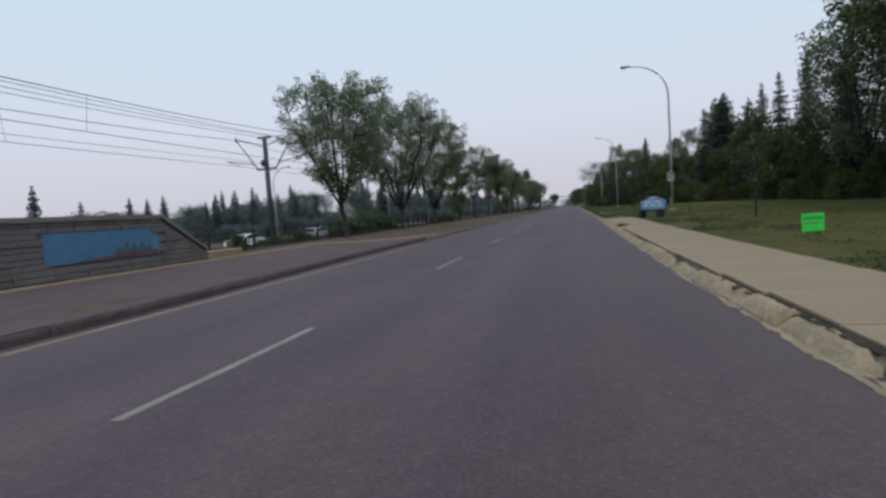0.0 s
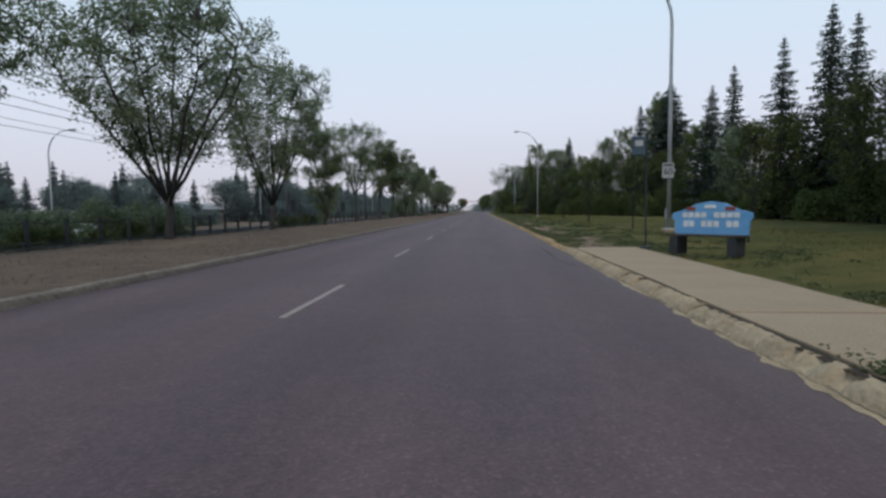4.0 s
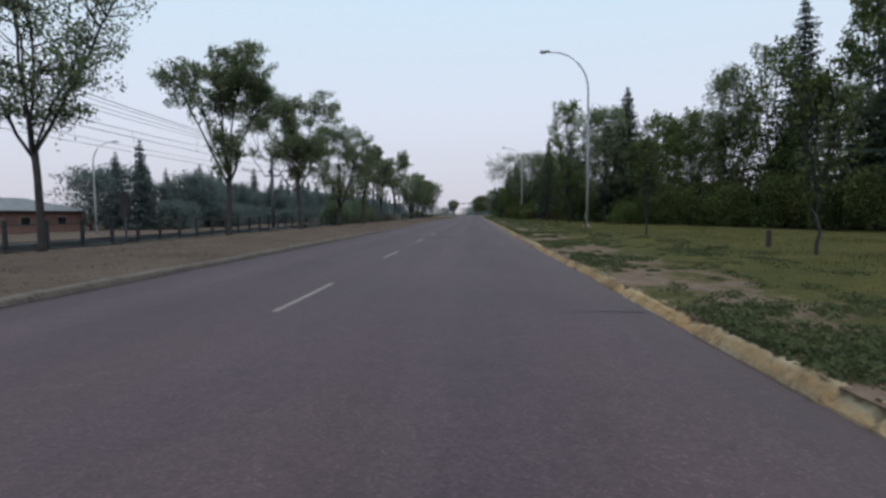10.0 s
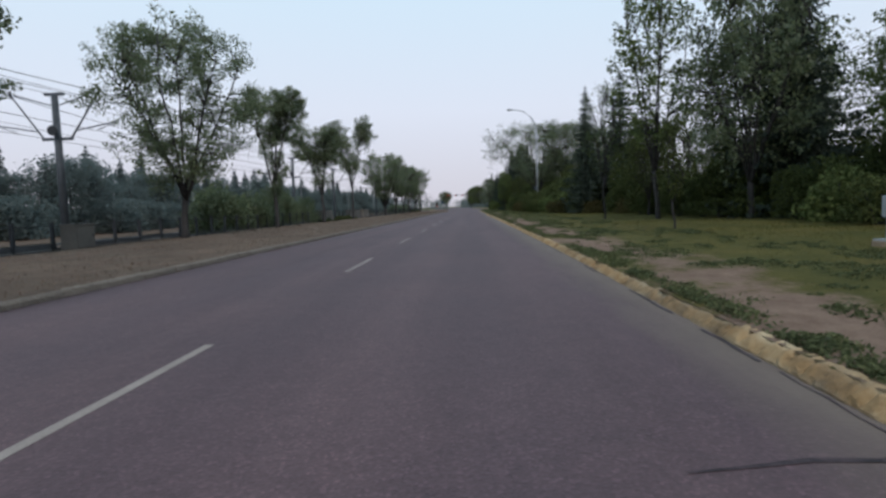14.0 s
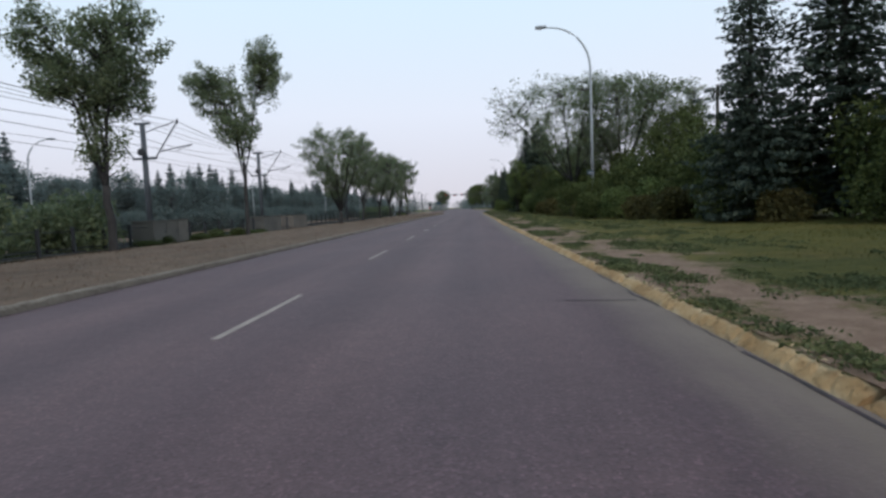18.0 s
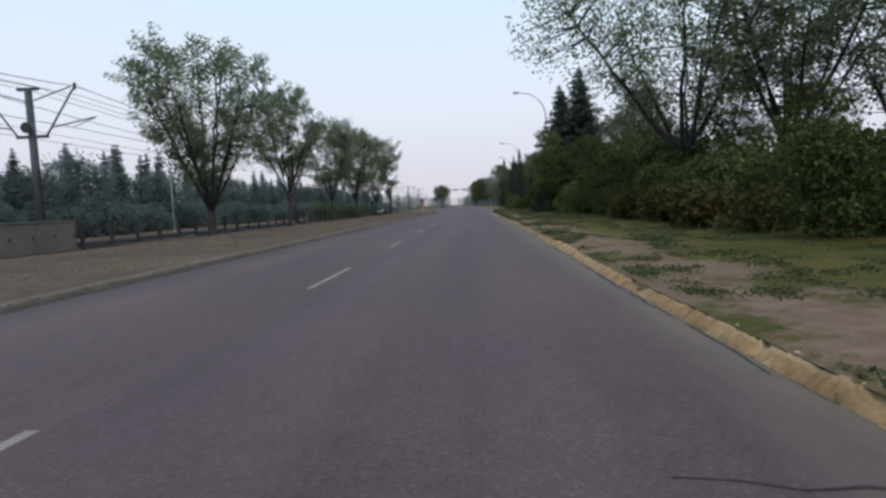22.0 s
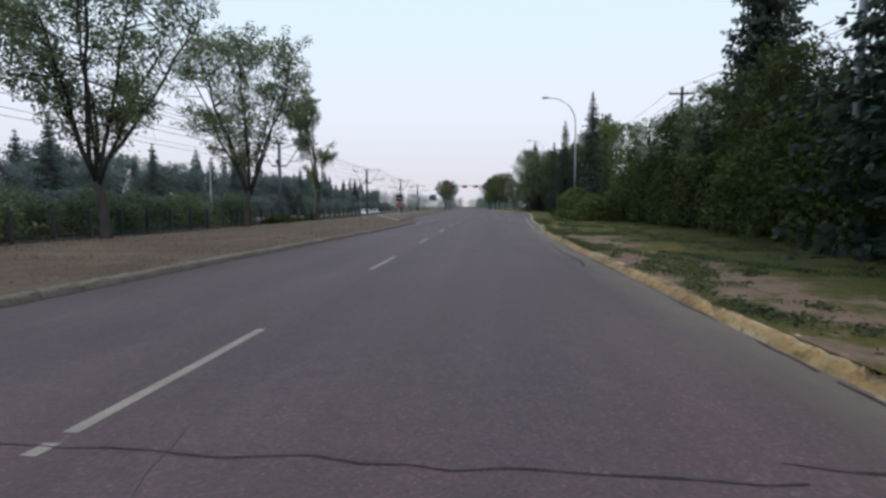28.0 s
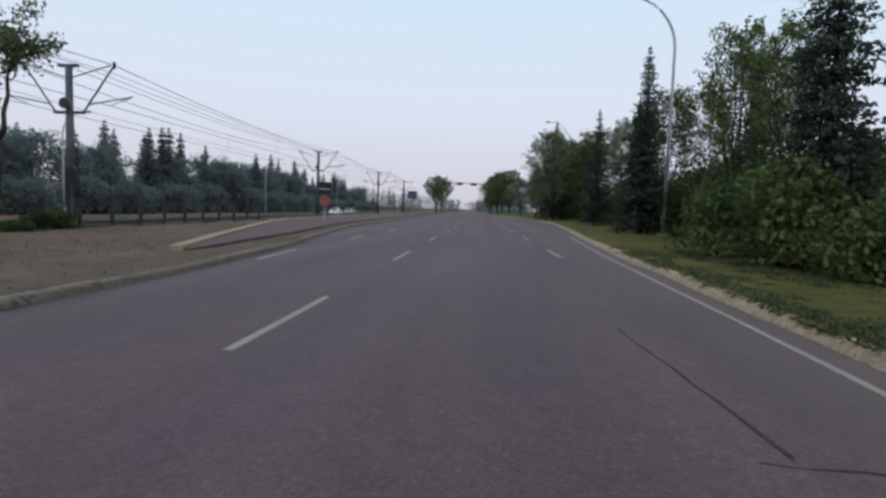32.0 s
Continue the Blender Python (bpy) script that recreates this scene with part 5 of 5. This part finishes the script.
board = Shape().prism([(-0.78, 0.42), (0.78, 0.42), (0.80, 0.72), (0.86, 0.80), (0.84, 0.9), (0.55, 0.98), (0.3, 1.1), (0.0, 1.15), (-0.3, 1.1), (-0.55, 0.98), (-0.84, 0.9), (-0.86, 0.80), (-0.80, 0.72)], -0.03, 0.03).make("backrest", M["bench_blue"], bench, "bright blue advertising board")
for z, x0, x1, h in ((0.80, -0.62, 0.62, 0.11), (0.60, -0.60, 0.60, 0.13)):
    n = 9
    for k in range(n):
        if k == 4 and z > 0.7 or k in (2, 6) and z < 0.7:
            continue
        a = x0 + (x1 - x0) * k / n
        Shape().box((a + 0.012, -0.037, z), (a + (x1 - x0) / n - 0.012, -0.031, z + h)).make("letter_bar", M["sign_white"], board, "white illegible letter bar")
for a, w, mat in ((-0.42, 0.1, "sign_red"), (0.42, 0.1, "sign_red"), (0.0, 0.12, "sign_white")):
    Shape().box((a - w, -0.042, 0.95 if mat == "sign_red" else 1.0), (a + w, -0.031, 1.03 if mat == "sign_red" else 1.07)).make("emblem", M[mat], board)
for k in range(3):
    Shape().box((-0.8, -0.14 - 0.13 * k, 0.40), (0.8, -0.03 - 0.13 * k, 0.44), 0.008).make("seat_slat", M["timber"], bench)
for a in (-0.62, 0.62):
    Shape().box((a - 0.09, -0.4, 0.0), (a + 0.09, 0.04, 0.39), 0.02).make("leg", M["dark_steel"], bench, "dark block leg")

stop = thing("bus_stop_sign", (3.95, 34.0, 0.13), "bus stop pole with a dark blue flag sign", "bus stop")
Shape().tube([(0, 0, -0.05), (0, 0, 0.05), (0, 0, 0.06), (0, 0, 2.85)], [0.14, 0.14, 0.022, 0.02], 12).make("pole", M["dark_steel"], stop)
Shape().box((-0.36, -0.02, 2.34), (-0.03, 0.02, 2.8), 0.01).make("flag", M["stop_blue"], stop, "dark blue flag")
Shape().box((-0.29, -0.026, 2.56), (-0.1, -0.02, 2.7)).make("pictogram", M["grey_paint"], stop)

green = thing("lawn_sign", (5.58, 13.5, -0.01), "small bright green sign on wire stakes in the grass", "lawn sign")
Shape().box((-0.22, -0.01, 0.2), (0.22, 0.01, 0.37), 0.004).make("lower_panel", M["sign_green"], green)
Shape().box((-0.22, -0.012, 0.39), (0.22, 0.012, 0.6), 0.004).make("upper_panel", M["sign_green"], green)
Shape().box((-0.19, -0.016, 0.46), (0.19, -0.011, 0.53)).make("word_bar", M["dark_green"], green, "dark green word bar")
for a in (-0.18, 0.18):
    Shape().tube([(a, 0, 0.05), (a, 0, 0.4)], [0.006, 0.006], 5).make("stake", M["galv"], green)

young = [broadleaf("young_tree", 300 + s, 5.0, 0.8, 1.3, 0.05, 0.13, 1500, (M["bark"], M["bush"]), 5, 0.5, 0.1, 1.0) for s in range(3)]
for i, (x, y, s) in enumerate(((7.6, 24.2, 1.05), (7.4, 36.0, 0.8), (7.55, 48.3, 1.05), (7.5, 59.7, 0.9), (7.6, 72.3, 0.95), (7.6, 84.2, 1.0), (7.0, 106.4, 0.9))):
    s *= 0.82
    plant("young_tree", young[i % 3], (x, y, side_z(x) - 0.02), 40 * i, (s, s, s), "young slender tree planted in the lawn", "tree", "young trees in the lawn")
aspen = broadleaf("aspen", 311, 7.6, 1.15, 2.4, 0.055, 0.085, 2600, (M["bark"], M["pale_leaf"]), 7, 0.5, 0.05, 1.15)
plant("young_tree", aspen, (7.9, 119.6, side_z(7.9) - 0.02), 30, (1, 1, 1), "tall slender pale-leaved young aspen in the lawn", "tree", "young trees in the lawn")
for x, y, h in ((7.4, 96.4, 0.42), (8.3, 63.5, 0.5), (8.1, 75.2, 0.45)):
    p = thing("wooden_post", (x, y, side_z(x)), "short dark weathered wooden post in the lawn", "post", "posts in the lawn")
    Shape().tube([(0, 0, -0.1), (0, 0, h), (0, 0, h + 0.03)], [0.07, 0.065, 0.04], 8).make("stake", M["timber"], p)

# ---------------------------------------------------------------- the wood beside the lawn
SPR = [spruce("spruce", 40 + s, 14.0, w, 0.25, (M["bark"], M["spruce"]), 46, 12, 0.4) for s, w in enumerate((3.0, 2.6, 3.4, 2.8))]
SPRUCES = [(22, 98, 15.5, 1.1), (22, 70, 13.6, 1.0), (21.5, 73.2, 12.6, 1.0), (19.8, 58, 12.3, 1.0), (21, 55, 13.4, 1.0), (17.3, 125, 9.0, 1.0), (10.4, 136.5, 11.5, 0.85), (13.3, 136, 12.5, 1.5),
           (7.3, 227.8, 9.5, 0.85), (7.6, 243.6, 9.9, 0.95), (8.3, 286, 13.0, 0.9), (8.5, 260, 9.7, 0.85), (20.5, 46, 13, 1.0), (21.5, 38, 14, 1.0), (20, 30, 14, 1.0), (19.2, 155, 8.6, 1.1), (10.5, 238, 8, 0.9), (13, 262, 10, 0.9), (26, 50, 15, 1.0), (27, 62, 15, 1.0), (10, 254, 9, 0.85)]
for i, (x, y, h, wf) in enumerate(SPRUCES):
    s = h / 14.0
    plant("spruce_tree", SPR[i % 4], (x, y, side_z(x) - 0.1), 50 * i, (s * wf, s * wf, s), "tall dark spruce at the edge of the wood", "tree", "spruces beside the lawn")
big = spruce("great_spruce", 47, 14.0, 4.4, 0.28, (M["bark"], M["spruce"]), 56, 16, 0.36)
for x, y, h, w in ((10.3, 196.2, 13.6, 1.0), (8.7, 197.6, 12.4, 0.8), (11.5, 212, 14.6, 0.62), (12.4, 204.5, 14.0, 0.7), (15, 220, 13.2, 0.6), (22, 86, 15.6, 1.1), (14.6, 113.0, 13.2, 0.7)):
    plant("spruce_tree", big, (x, y, side_z(x) - 0.1), 7 * y, (w * h / 12, w * h / 12, h / 14), "broad tall spruce rising out of the hedge", "tree", "spruces beside the lawn")
WOOD = [(-40, 18), (40, 17), (70, 19), (80, 16), (95, 14), (105, 11.5), (130, 11), (136, 9.0), (142, 7.6), (148, 6.4), (155, 6.2), (165, 6.5), (180, 6.8), (194, 7.0), (205, 7.4), (222, 7.8), (232, 8.0), (245, 8.0), (262, 9.5), (520, 12)]
HIGH = [(-40, 1.0), (80, 1.0), (100, 0.95), (140, 1.0), (160, 0.95), (172, 1.0), (178, 1.05), (186, 1.15), (192, 1.22), (205, 1.28), (214, 1.3), (222, 1.28), (232, 1.05), (240, 1.0), (520, 1.3)]
r7 = np.random.default_rng(9)
def crown_arrays(me):
    v = np.empty(len(me.vertices) * 3, np.float32)
    me.vertices.foreach_get("co", v)
    return v.reshape(-1, 3)


SHRUB_V = [crown_arrays(m[1]) for m in SHR]
inner = []
y = 2.0
while y < 330:
    x = lerp_at(WOOD, y)
    for row in range(3):
        s = r7.uniform(0.85, 1.15) * lerp_at(HIGH, y) * (0.8 + 0.3 * row)
        pool = PALE if r7.uniform() < 0.15 else SHR
        me = RUST if row == 0 and 128 < y < 172 and r7.uniform() < 0.45 else pool[r7.integers(len(pool))]
        px, py = x + 1.3 + row * 2.3 + r7.uniform(-0.5, 0.5), y + r7.uniform(-0.8, 0.8)
        if row == 2 or y > 250:
            a = r7.uniform(0, 6.28)
            c = SHRUB_V[r7.integers(3)].reshape(-1, 4, 3)[::3].reshape(-1, 3) * s
            inner.append(np.stack([c[:, 0] * math.cos(a) - c[:, 1] * math.sin(a) + px, c[:, 0] * math.sin(a) + c[:, 1] * math.cos(a) + py, c[:, 2] + side_z(px)], 1))
        else:
            shrub_at(me, px, py, s, "dense shrub at the edge of the wood", "shrubs along the lawn", 1.0, side_z(x))
    y += 2.4 if y < 250 else 4.0
for x, y, q in ((6.5, 224.6, 0.8), (6.1, 227.0, 0.95), (6.0, 230.0, 0.9)):      # round bushes at the foot of the lone spruce
    shrub_at(PALE[int(y) % 2], x, y, q, "round pale green bush before a spruce", "shrubs along the lawn", 1.0, side_z(x))
inner = np.concatenate(inner)
tagged(new("undergrowth", mesh_np("undergrowth", inner, np.arange(len(inner)).reshape(-1, 4), M["bush"])), "dense green undergrowth inside the wood", "shrubs", "", "stuff")
BRD = [broadleaf("poplar", 90 + s, 11.0, w, 1.8, 0.16, 0.19, 10500, (M["bark"], M[mt]), 7, 0.6, 0.1, 1.25) for s, (w, mt) in enumerate(((2.4, "pale_leaf"), (3.2, "elm"), (2.0, "pale_leaf"), (3.4, "bush")))]
BRD.append(broadleaf("poplar", 98, 11.0, 2.1, 2.4, 0.13, 0.17, 6500, (M["bark"], M["pale_leaf"]), 7, 0.6, 0.15, 1.1))
# x, y, height, kind, and how slim a tree is
BROAD = [(22, 76.5, 9.0, 0), (19, 111, 8.4, 1), (15.6, 106.5, 8.9, 0), (17, 128, 6.0, 1), (9.7, 116, 12.0, 4, 0.9), (13.5, 130, 5.6, 3), (17, 103, 8.5, 0), (22.3, 91.5, 14.6, 2, 0.75), (19.6, 96.5, 11.6, 4, 0.8), (17.6, 98.7, 10.6, 1, 0.55), (19, 48, 7, 3), (19, 56, 6.5, 3), (20, 64, 7, 1), (20.5, 82, 7, 3), (18.5, 88, 7, 1), (18, 99, 7.5, 3),
         (18.5, 40, 12, 1), (19, 33, 13, 3), (19.5, 27, 15, 1), (20, 21, 16, 3), (18, 15, 15, 1), (24, 34, 17, 0), (25, 44, 15, 1), (25, 26, 18, 1), (9.6, 189, 6, 3), (9.4, 194, 6, 3), (6.8, 193, 7.2, 0), (19, 205, 12.3, 3, 0.8), (9.7, 199, 6.2, 1), (9.8, 207, 6.2, 3), (10, 213, 6.2, 1), (10.2, 216.6, 6.0, 3), (10.3, 220, 6.1, 1), (10.3, 225.0, 5.2, 3), (15, 183, 5.6, 3), (12.6, 150, 6.0, 3), (15.6, 155, 7.2, 3), (14.5, 168, 5.5, 3), (15.5, 177, 5.8, 3), (14.5, 191, 7.5, 3), (14.5, 199, 9, 1), 
         (10.5, 239.5, 9.2, 4, 0.9), (9.4, 233.5, 7.4, 4, 0.9), (13, 243, 9, 1), (12, 254, 9.5, 3), (12, 263, 9, 1), (12, 277, 10, 3), (12, 285, 9.5, 1), (12.5, 296, 11, 3), (13, 320, 11, 1), (13, 332, 10, 3), (14, 346, 11, 1), (14, 362, 12, 3), (13, 302, 12, 1), (6.9, 280.5, 10.2, 1), (9.5, 286, 9.5, 3), (10.8, 305, 10, 3), (9.0, 318, 7.5, 3), (6.8, 330, 7.5, 1), (2.3, 345, 9.5, 0), (3.6, 352, 10.5, 3), (1.0, 362, 9.8, 2), (4.9, 340, 10, 3), (1.2, 375, 10, 0), (0.4, 369, 9, 3), (11.5, 123, 6, 3), (12.4, 112, 10.6, 1, 0.9), (13.4, 115.5, 9.4, 3, 0.75), (17.4, 116.5, 8.0, 1, 0.9)]
for i, (x, y, h, k, *wf) in enumerate(BROAD):
    s = h / 11.0
    w = s * (wf[0] if wf else 1.0)
    plant("broadleaf_tree", BRD[k], (x, y, side_z(x) - 0.1), 77 * i, (w, w, s), "leafy broad-leaved tree standing in the wood", "tree", "broad-leaved trees of the wood")
for i, (x, y, h, w, fk, lv) in enumerate(((10.5, 171.6, 12.9, 7.4, 3.0, 17000), (15.0, 170.6, 12.7, 5.2, 3.2, 17000), (19.3, 169.0, 11.6, 4.2, 2.4, 10000))):
    me = broadleaf("great_elm", 320 + i, h, w, fk, 0.26, 0.16, int(lv * 1.3), (M["bark"], M["elm"]), 9, 1.0, 0.2, 1.0)
    plant("broadleaf_tree", me, (x, y, side_z(x) - 0.1), 90 * i, (1, 1, 1), "large spreading elm above the hedge", "tree", "large elms above the hedge")


def utility_pole(x, y, h):
    root = thing("utility_pole", (x, y, 0.1), "weathered wooden utility pole with a crossarm", "utility pole", "utility poles behind the wood", 0)
    Shape().tube([(0, 0, -0.1), (0, 0, h)], [0.17, 0.11], 9).make("pole", M["timber"], root)
    Shape().box((-0.95, -0.06, h - 0.55), (0.95, 0.06, h - 0.42), 0.015).make("crossarm", M["timber"], root)
    for a in (-0.85, -0.4, 0.4, 0.85):
        Shape().tube([(a, 0, h - 0.42), (a, 0, h - 0.26)], [0.035, 0.045], 7).make("insulator", M["grey_paint"], root)
    return root


POLES = [(37, 76, 12.5), (25.4, 118, 11.2), (19.7, 160, 9.7), (17, 195, 9.9), (14.3, 230.2, 9.9), (14.7, 268, 10.1), (15, 306, 10.1)]
for p in POLES:
    utility_pole(*p)
for a in (-0.85, 0.4, 0.85):
    pts = []
    for (xa, ya, ha), (xb, yb, hb) in zip(POLES, POLES[1:]):
        pts += [(xa + (xb - xa) * k / 8 + a, ya + (yb - ya) * k / 8, 0.1 + ha + (hb - ha) * k / 8 - 0.26 - 2.4 * (k / 8) * (1 - k / 8)) for k in range(8)]
    tagged(Shape().tube(pts, [0.014] * len(pts), 4, False).make("power_line", M["wire"]), "sagging power line between utility poles", "cable", "power lines")

# ---------------------------------------------------------------- signs and signals at the far end
sign = thing("median_sign", (-9.6, 245.0, 0.2), "black square sign over a red disc on a post", "road sign")
Shape().tube([(0, 0, 0), (0, 0, 2.4)], [0.04, 0.04], 8).make("post", M["galv"], sign)
Shape().box((-0.36, -0.05, 1.5), (0.36, -0.02, 2.2), 0.01).make("board", M["black"], sign)
Shape().box((-0.3, -0.056, 1.78), (0.3, -0.05, 1.84)).make("word_bar", M["grey_paint"], sign, "pale illegible word bar")
Shape().tube([(0, -0.05, 1.12), (0, -0.03, 1.12)], [0.31, 0.31], 16).make("disc", M["sign_red"], sign, "faded red disc")
sign2 = thing("median_sign", (-9.8, 283.0, 0.2), "dark blue square sign on a post", "road sign")
Shape().tube([(0, 0, 0), (0, 0, 3.0)], [0.04, 0.04], 8).make("post", M["galv"], sign2)
Shape().box((-0.6, -0.05, 2.0), (0.6, -0.02, 3.0), 0.01).make("board", M["stop_blue"], sign2)
stake = thing("marker_post", (-6.35, 213.6, 0.1), "short thin dark marker post at the kerb", "post")
Shape().tube([(0, 0, -0.05), (0, 0, 0.5)], [0.022, 0.022], 7).make("stake", M["catenary"], stake)

gantry = thing("traffic_signal", (9.0, 316.0, 0.1), "traffic signal mast with red lights over the road", "traffic signal")
Shape().tube([(0, 0, -0.1), (0, 0, 5.9)], [0.16, 0.12], 10).make("mast", M["catenary"], gantry)
Shape().tube([(0, 0, 5.6), (-18.3, 0, 5.9)], [0.1, 0.06], 8).make("arm", M["catenary"], gantry)
for a in (-11.9, -14.6, -17.6):
    hd = Shape().box((a - 0.62, -0.14, 5.45), (a + 0.62, 0.14, 5.95), 0.03).make("signal_head", M["black"], gantry)
    Shape().tube([(a - 0.38, -0.145, 5.7), (a - 0.38, -0.17, 5.7)], [0.14, 0.14], 12).make("red_light", M["red_light"], hd, "lit red light")
    for b in (0.0, 0.38):
        Shape().tube([(a + b, -0.145, 5.7), (a + b, -0.16, 5.7)], [0.14, 0.14], 12).make("unlit_lens", M["dark_steel"], hd)


def car(at, turn, mat, label):
    root = thing("car", at, label, "car", "cars on the far carriageway", turn)
    prof = [(-2.15, 0.35), (-2.2, 0.62), (-2.05, 0.86), (-1.35, 0.95), (-0.75, 1.38), (0.55, 1.42), (1.35, 1.0), (2.0, 0.92), (2.15, 0.7), (2.15, 0.35)]
    s = Shape()
    n = len(prof)
    for side, k in ((-0.86, 1.0), (-0.8, 1.0), (0.8, 1.0), (0.86, 1.0)):
        for a, b in prof:
            inset = 0.0 if abs(side) > 0.85 else 0.0
            tumble = 0.14 * max(0, b - 0.95) / 0.45
            s.v.append(Vector((side * (1 - tumble) if abs(side) > 0.82 else side * (1 - tumble), a * k, b - (0.02 if abs(side) > 0.85 else 0))))
    for r in range(3):
        for k in range(n):
            a, b = r * n + k, r * n + (k + 1) % n
            s.f.append((a, b, b + n, a + n))
    s.f += [tuple(range(n)), tuple(3 * n + k for k in reversed(range(n)))]
    s.make("body", mat, root)
    for sx in (-1, 1):
        Shape().prism([(-1.2, 0.98), (-0.72, 1.32), (0.5, 1.35), (1.12, 1.02)], sx * 0.835 - 0.03, sx * 0.835 + 0.03, "x").make("side_window", M["glass_dark"], root)
        for wy in (-1.35, 1.4):
            wh = Shape().tube([(sx * 0.7, wy, 0.33), (sx * 0.9, wy, 0.33)], [0.33, 0.33], 14).make("wheel", M["black"], root)
            Shape().tube([(sx * 0.9, wy, 0.33), (sx * 0.915, wy, 0.33)], [0.2, 0.18], 12).make("rim", M["galv"], wh)
    Shape().box((-0.7, -2.22, 0.66), (0.7, -2.17, 0.78), 0.01).make("headlights", M["lens"], root)
    Shape().prism([(-0.62, 0.98), (0.62, 0.98), (0.5, 1.33), (-0.5, 1.33)], -1.3, -0.78).make("windscreen", M["glass_dark"], root)
    return root


car((-30.5, 46.0, -0.98), 0, M["car_white"], "white saloon car on the far carriageway")
car((-30.8, 61.0, -0.98), 0, M["car_silver"], "silver saloon car on the far carriageway")
car((-30.6, 322.0, -0.98), 0, M["car_white"], "white saloon car on the far carriageway")
car((-30.8, 334.0, -0.98), 0, M["car_silver"], "silver saloon car on the far carriageway")

# ---------------------------------------------------------------- weeds and grass
def blades(name, n, area, size, mat, label, density=None, seed=1, zf=None, lean=0.5):
    """Blades of grass or weed leaves over an area, as one object."""
    g = np.random.default_rng(seed)
    x = g.uniform(area[0], area[1], n)
    y = g.uniform(area[2], area[3], n)
    if density is not None:
        keep = np.array([density(a, b) for a, b in zip(x, y)]) > g.uniform(0, 1, n)
        x, y = x[keep], y[keep]
    n = len(x)
    z = np.array([zf(a) for a in x])
    h = size * g.uniform(0.5, 1.4, n)
    a = g.uniform(0, 2 * math.pi, n)
    w = h * 0.16 + 0.004
    dx, dy = np.cos(a), np.sin(a)
    ln = lean * h * g.uniform(0.2, 1.2, n)
    p = np.stack([x, y, z - 0.03], 1)
    side = np.stack([-dy * w, dx * w, 0 * w], 1)
    mid = p + np.stack([dx * ln * 0.4, dy * ln * 0.4, h * 0.6 + 0.03], 1)
    tip = p + np.stack([dx * ln, dy * ln, h + 0.03], 1)
    v = np.stack([p - side, p + side, mid + side * 0.9, tip], 1).reshape(-1, 3)
    k = np.arange(n)[:, None] * 4
    f = np.concatenate([k, k + 1, k + 2, k + 3], 1)
    ob = new(name, mesh_np(name, v, f, mat))
    return tagged(ob, label, "grass", "", "stuff")


def clumps(x, y):
    return max(0.0, noise.noise((x * 0.8, y * 0.3, 4)) * 0.9 + 0.9 * noise.noise((x * 2.3, y * 1.5, 9)) + 0.03)


def weed_near(x, y):
    e = x - edge_right(y)
    if y < 34.6 and e < 2.1 or e < 0.12:
        return 0.0
    return clumps(x, y) * (1.0 if e < 4.5 else 0.4)


def weed_patch(n, seed):
    """Low mounds of small leaves, thickest behind the kerb."""
    g = np.random.default_rng(seed)
    out, sz = [], []
    while len(out) < n:
        y = g.uniform(0, 232)
        e = 0.25 + 5.0 * g.uniform(0, 1) ** 1.7
        x = edge_right(y) + e
        if weed_near(x, y) * 1.3 < g.uniform(0, 1):
            continue
        r, h = g.uniform(0.05, 0.24), g.uniform(0.02, 0.10)
        k = int(400 * r)
        q = g.normal(0, 0.65, (k, 2)) * r * (0.9, 1.5)
        d = np.linalg.norm(q, axis=1) / r
        z = side_z(x) + (0.02 if e < 0.3 else 0.0) + h * np.maximum(0.05, 1 - 0.6 * d) * g.uniform(0.2, 1.0, k)
        out.append(np.stack([x + q[:, 0], y + q[:, 1], z], 1))
    tuft = g.normal(0, 1, (420, 3)) * (0.12, 0.30, 0.03) + (2.32, 23.2, 0.15)      # a tuft in the broken kerb
    c = np.concatenate(out + [tuft])
    c[:, 0] = np.maximum(c[:, 0], 2.22)
    v, f = leaf_cards(c, 0.06, g, 0.35, None, 0.4)
    return tagged(new("weeds", mesh_np("weeds", v, f, M["weed"])), "low green weeds growing in trampled earth by the kerb", "weeds", "", "stuff")


weed_patch(5600, 3)
blades("lawn_grass", 150000, (4.3, 13.0, 0.0, 240.0), 0.032, M["lawn_blade"], "short mown grass blades of the lawn", lambda x, y: 0.0 if (y < 34.6 and x < 4.3) or x < edge_right(y) + 0.3 else min(1.0, 0.25 * (x - 4.3)), 5, lambda x: side_z(x), 0.6)
blades("verge_grass", 60000, (-14.2, -5.3, 20.0, 240.0), 0.034, M["dry_blade"], "short dry brown grass blades of the verge", lambda x, y: 0.0 if x > edge_left(y) - 0.2 or (y < 27.5) else 1.0, 7, lambda x: left_z(x), 0.6)
